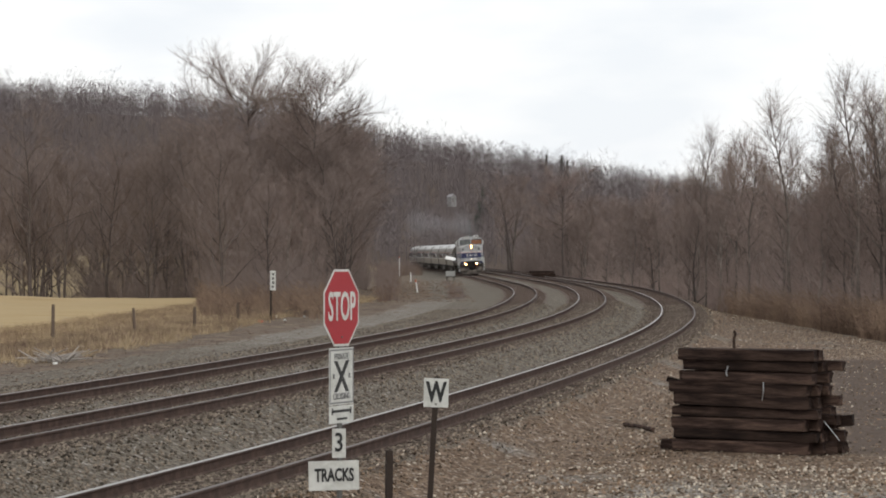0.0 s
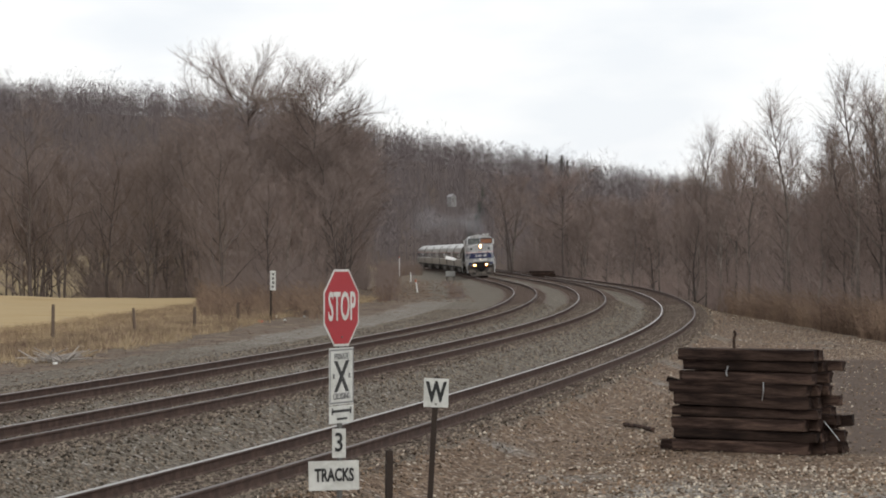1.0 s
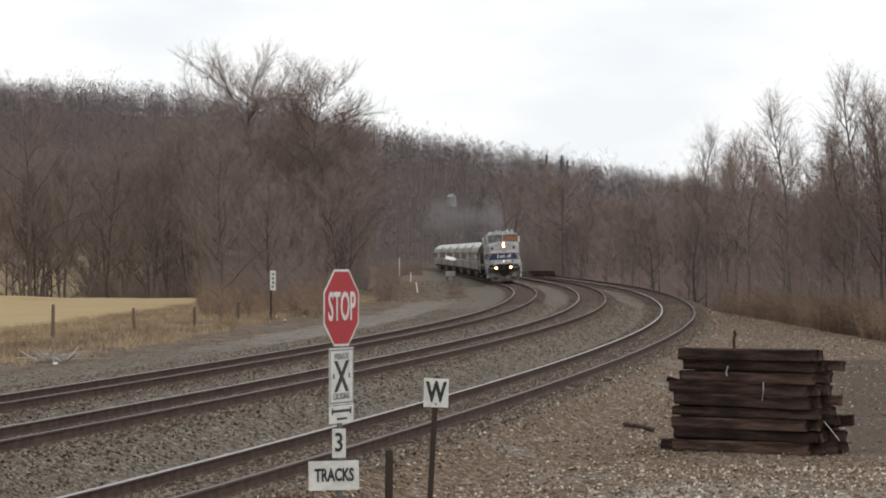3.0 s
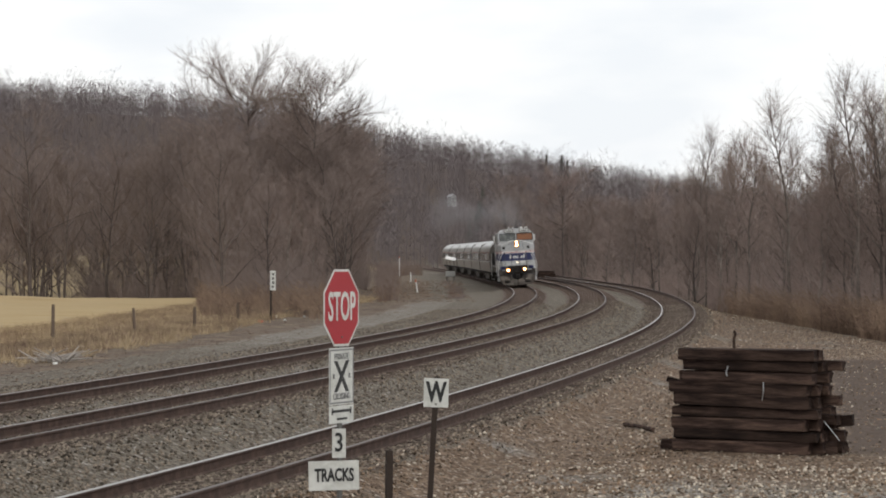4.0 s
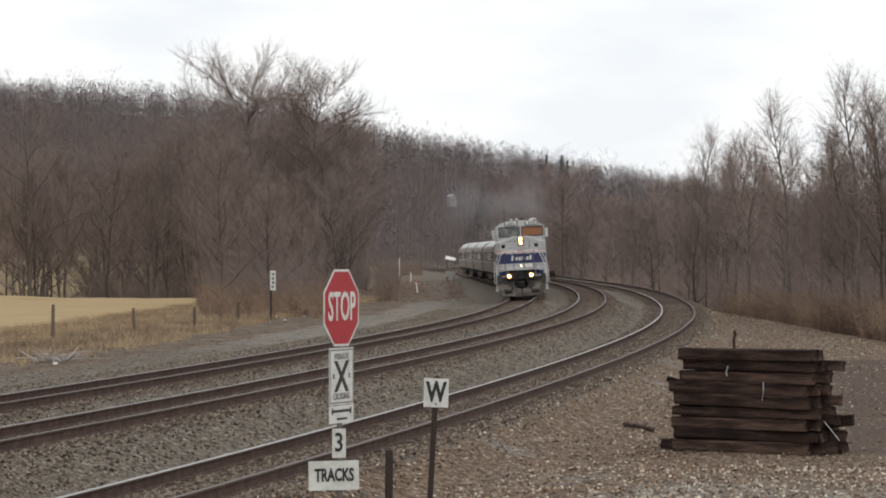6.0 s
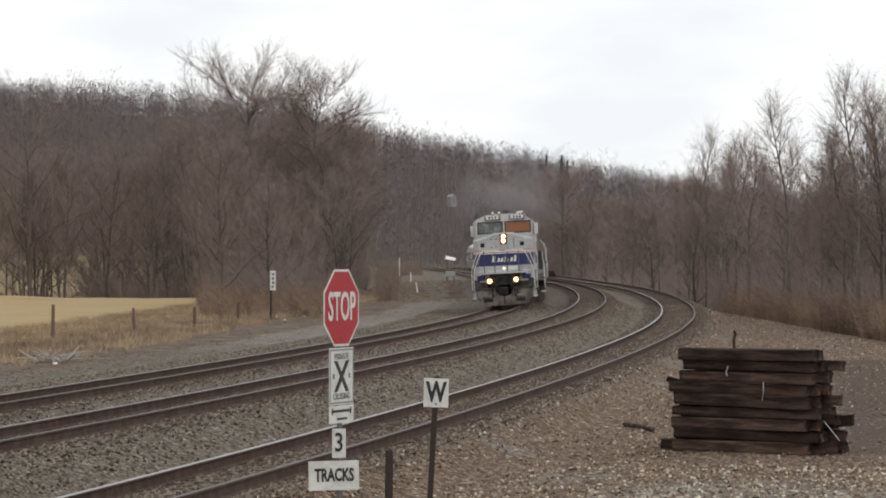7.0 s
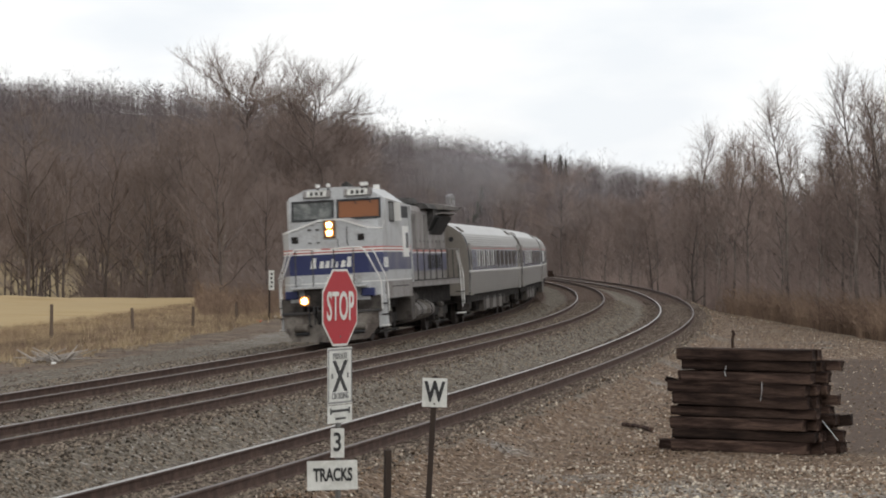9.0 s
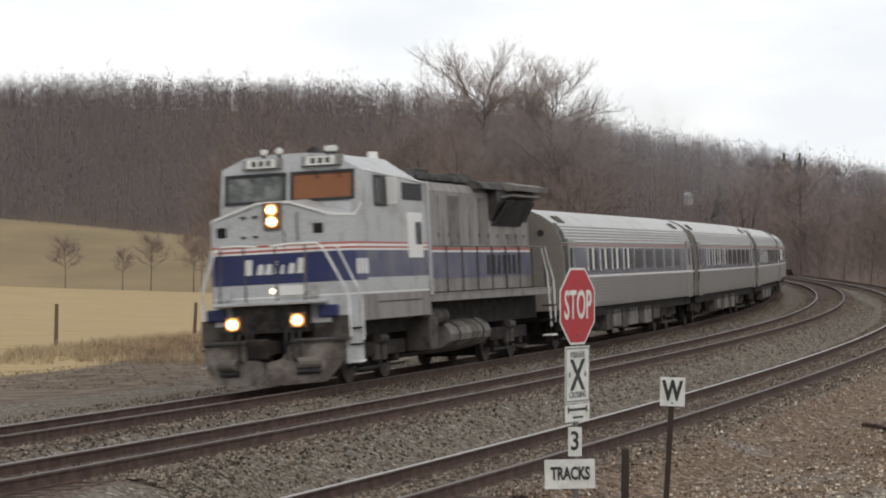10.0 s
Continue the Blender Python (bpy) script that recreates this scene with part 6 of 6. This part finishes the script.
            part("end_shade_strip", slot, "black", C, "raised black strip for the shaded recess at the car's end")
        for y0 in (1.5, 2.1, 23.0, 23.6):
            part("roof_vent", slab([(sx * 1.28, y0, 3.41), (sx * 1.28, y0 + 0.30, 3.41), (sx * 1.05, y0 + 0.30, 3.60), (sx * 1.05, y0, 3.60)], 0.02, (sx * 0.7, 0, 0.7)), "grime_grey", body)
        # equipment below the floor
        for y0, y1, z0, mat in ((7.6, 8.6, 0.35, "under"), (8.9, 10.2, 0.42, "grime_grey"), (10.5, 11.4, 0.35, "under"), (11.7, 13.4, 0.40, "grime_grey"), (13.7, 14.5, 0.45, "under"), (14.8, 16.2, 0.38, "grime_grey"), (16.5, 18.0, 0.48, "under")):
            mat = "tank_grey" if mat == "grime_grey" else "grime_dark"
            part("equipment_box", boxed(min(sx * 0.55, sx * 1.42), max(sx * 0.55, sx * 1.42), y0, y1, z0, 0.96, bevel=0.03), mat, C)
    part("underframe", boxed(-1.42, 1.42, 0.6, 25.3, 0.80, 1.075), "under", C)
    # solid dark block added for the shadow under the car
    part("floor_shade_block", boxed(-1.2, 1.2, 6.6, 19.3, 0.42, 0.80, bevel=0.04), "under", C, "dark block standing in for shade below the floor")
    build_truck(C, 3.9, 1.3, 0.457, "grime_dark")
    build_truck(C, 22.0, 1.3, 0.457, "grime_dark")
    return C


LOCO = build_locomotive()
CARS = [build_car()]
for i_ in range(5):
    CARS.append(copy_thing(CARS[0], pose(0, 0, 0)))
tagged(CARS[0], "leading stainless passenger car coupled behind the locomotive")


# ------------------------------------------------------------------ exhaust smoke, in thin curved wisps that trail the locomotive
def smoke_material():
    """Grey veil, thickest in the middle of each wisp and gone at its rim."""
    m = bpy.data.materials.new("thin_exhaust_smoke")
    m.use_nodes = True
    nt = m.node_tree
    nt.nodes.clear()
    out = nt.nodes.new("ShaderNodeOutputMaterial")
    mixer, clear, grey = nt.nodes.new("ShaderNodeMixShader"), nt.nodes.new("ShaderNodeBsdfTransparent"), nt.nodes.new("ShaderNodeBsdfDiffuse")
    grey.inputs["Color"].default_value = (0.33, 0.325, 0.34, 1)
    co, n, r = nt.nodes.new("ShaderNodeTexCoord"), nt.nodes.new("ShaderNodeTexNoise"), nt.nodes.new("ShaderNodeMapRange")
    n.inputs["Scale"].default_value, n.inputs["Detail"].default_value = 0.35, 3.0
    r.inputs["From Min"].default_value, r.inputs["From Max"].default_value, r.inputs["To Max"].default_value = 0.25, 0.75, 0.30
    fade, times = nt.nodes.new("ShaderNodeAttribute"), nt.nodes.new("ShaderNodeMath")
    fade.attribute_name = "fade"
    times.operation = "MULTIPLY"
    nt.links.new(co.outputs["Object"], n.inputs["Vector"])
    nt.links.new(n.outputs["Fac"], r.inputs["Value"])
    nt.links.new(r.outputs["Result"], times.inputs[0])
    nt.links.new(fade.outputs["Fac"], times.inputs[1])
    nt.links.new(times.outputs["Value"], mixer.inputs["Fac"])
    nt.links.new(clear.outputs["BSDF"], mixer.inputs[1])
    nt.links.new(grey.outputs["BSDF"], mixer.inputs[2])
    nt.links.new(mixer.outputs["Shader"], out.inputs["Surface"])
    return m


M["smoke"] = smoke_material()


def build_smoke(seed, count, wide, low, high, r0, r1, long):
    """A cluster of bowl-shaped wisps, thinning outwards."""
    rng = random.Random(seed)
    verts, faces, fade = [], [], []
    rings, seg = 6, 18
    for c in range(count):
        r = r0 + (r1 - r0) * (c + 0.5) / count
        cx, cy, cz = rng.gauss(0, wide), long * (c + rng.random()) / count, low + (high - low) * rng.random()
        k = len(verts)
        verts.append((cx, cy - r * 0.4, cz))
        fade.append(1.0)
        for i in range(1, rings + 1):
            g = i / rings
            for j in range(seg):
                a = 6.2832 * j / seg
                q = r * g * (1 + 0.18 * math.sin(3 * a + seed + cx) + 0.1 * math.sin(5 * a + cy))
                verts.append((cx + q * math.cos(a), cy - r * 0.4 * (1 - g * g), cz + q * 0.75 * math.sin(a)))
                fade.append((1 - g * g) ** 2)
        for j in range(seg):
            faces.append((k, k + 1 + j, k + 1 + (j + 1) % seg))
            for i in range(rings - 1):
                a, b = k + 1 + i * seg + j, k + 1 + i * seg + (j + 1) % seg
                faces.append((a, a + seg, b + seg, b))
    ob = soup("exhaust_smoke", verts, faces, "smoke", smooth=True)
    layer = ob.data.attributes.new("fade", "FLOAT", "POINT")
    layer.data.foreach_set("value", fade)
    ob.visible_shadow = False
    return tagged(ob, "thin grey exhaust smoke trailing over the train", "smoke", "smoke wisps", kind="stuff")


SMOKE = [(build_smoke(3, 2, 0.3, 5.4, 6.0, 1.2, 1.7, 10), 12.0), (build_smoke(4, 2, 0.9, 6.0, 7.2, 2.4, 3.4, 34), 24.0), (build_smoke(5, 3, 2.4, 5.2, 7.2, 3.6, 5.0, 90), 62.0)]


def front_arc(t):
    """Arc of the train's front at t seconds."""
    return 330.2 - 29.6 * t + 0.035 * t * t


def seat_on_track(s, first, second):
    """Pose of a vehicle whose front stands at arc s, borne at two places along its length."""
    d, cant, up = TRACKS[0]
    ax, ay, _ = line_at(s + first)
    bx, by, _ = line_at(s + second)
    a = math.atan2(bx - ax, by - ay)
    return pose(ax - first * math.sin(a), ay - first * math.cos(a), up + cant / 2, 0, -math.degrees(cant / GAUGE), -math.degrees(a))


def motions():
    times = [i * 0.25 for i in range(41)]
    walk(LOCO, [(t, seat_on_track(front_arc(t), 4.0, 15.9)) for t in times])
    for puff, back in SMOKE:
        walk(puff, [(t, seat_on_track(front_arc(t) + back, 0.0, 12.0)) for t in times])
    for i, c in enumerate(CARS):
        walk(c, [(t, seat_on_track(front_arc(t) + 20.3 + 26.0 * i, 3.9, 22.0)) for t in times])


SLEEPER = sleeper_mesh()
for track_, t_ in zip(tracks, TRACKS):
    lay_sleepers(track_, *t_, SLEEPER)
motions()
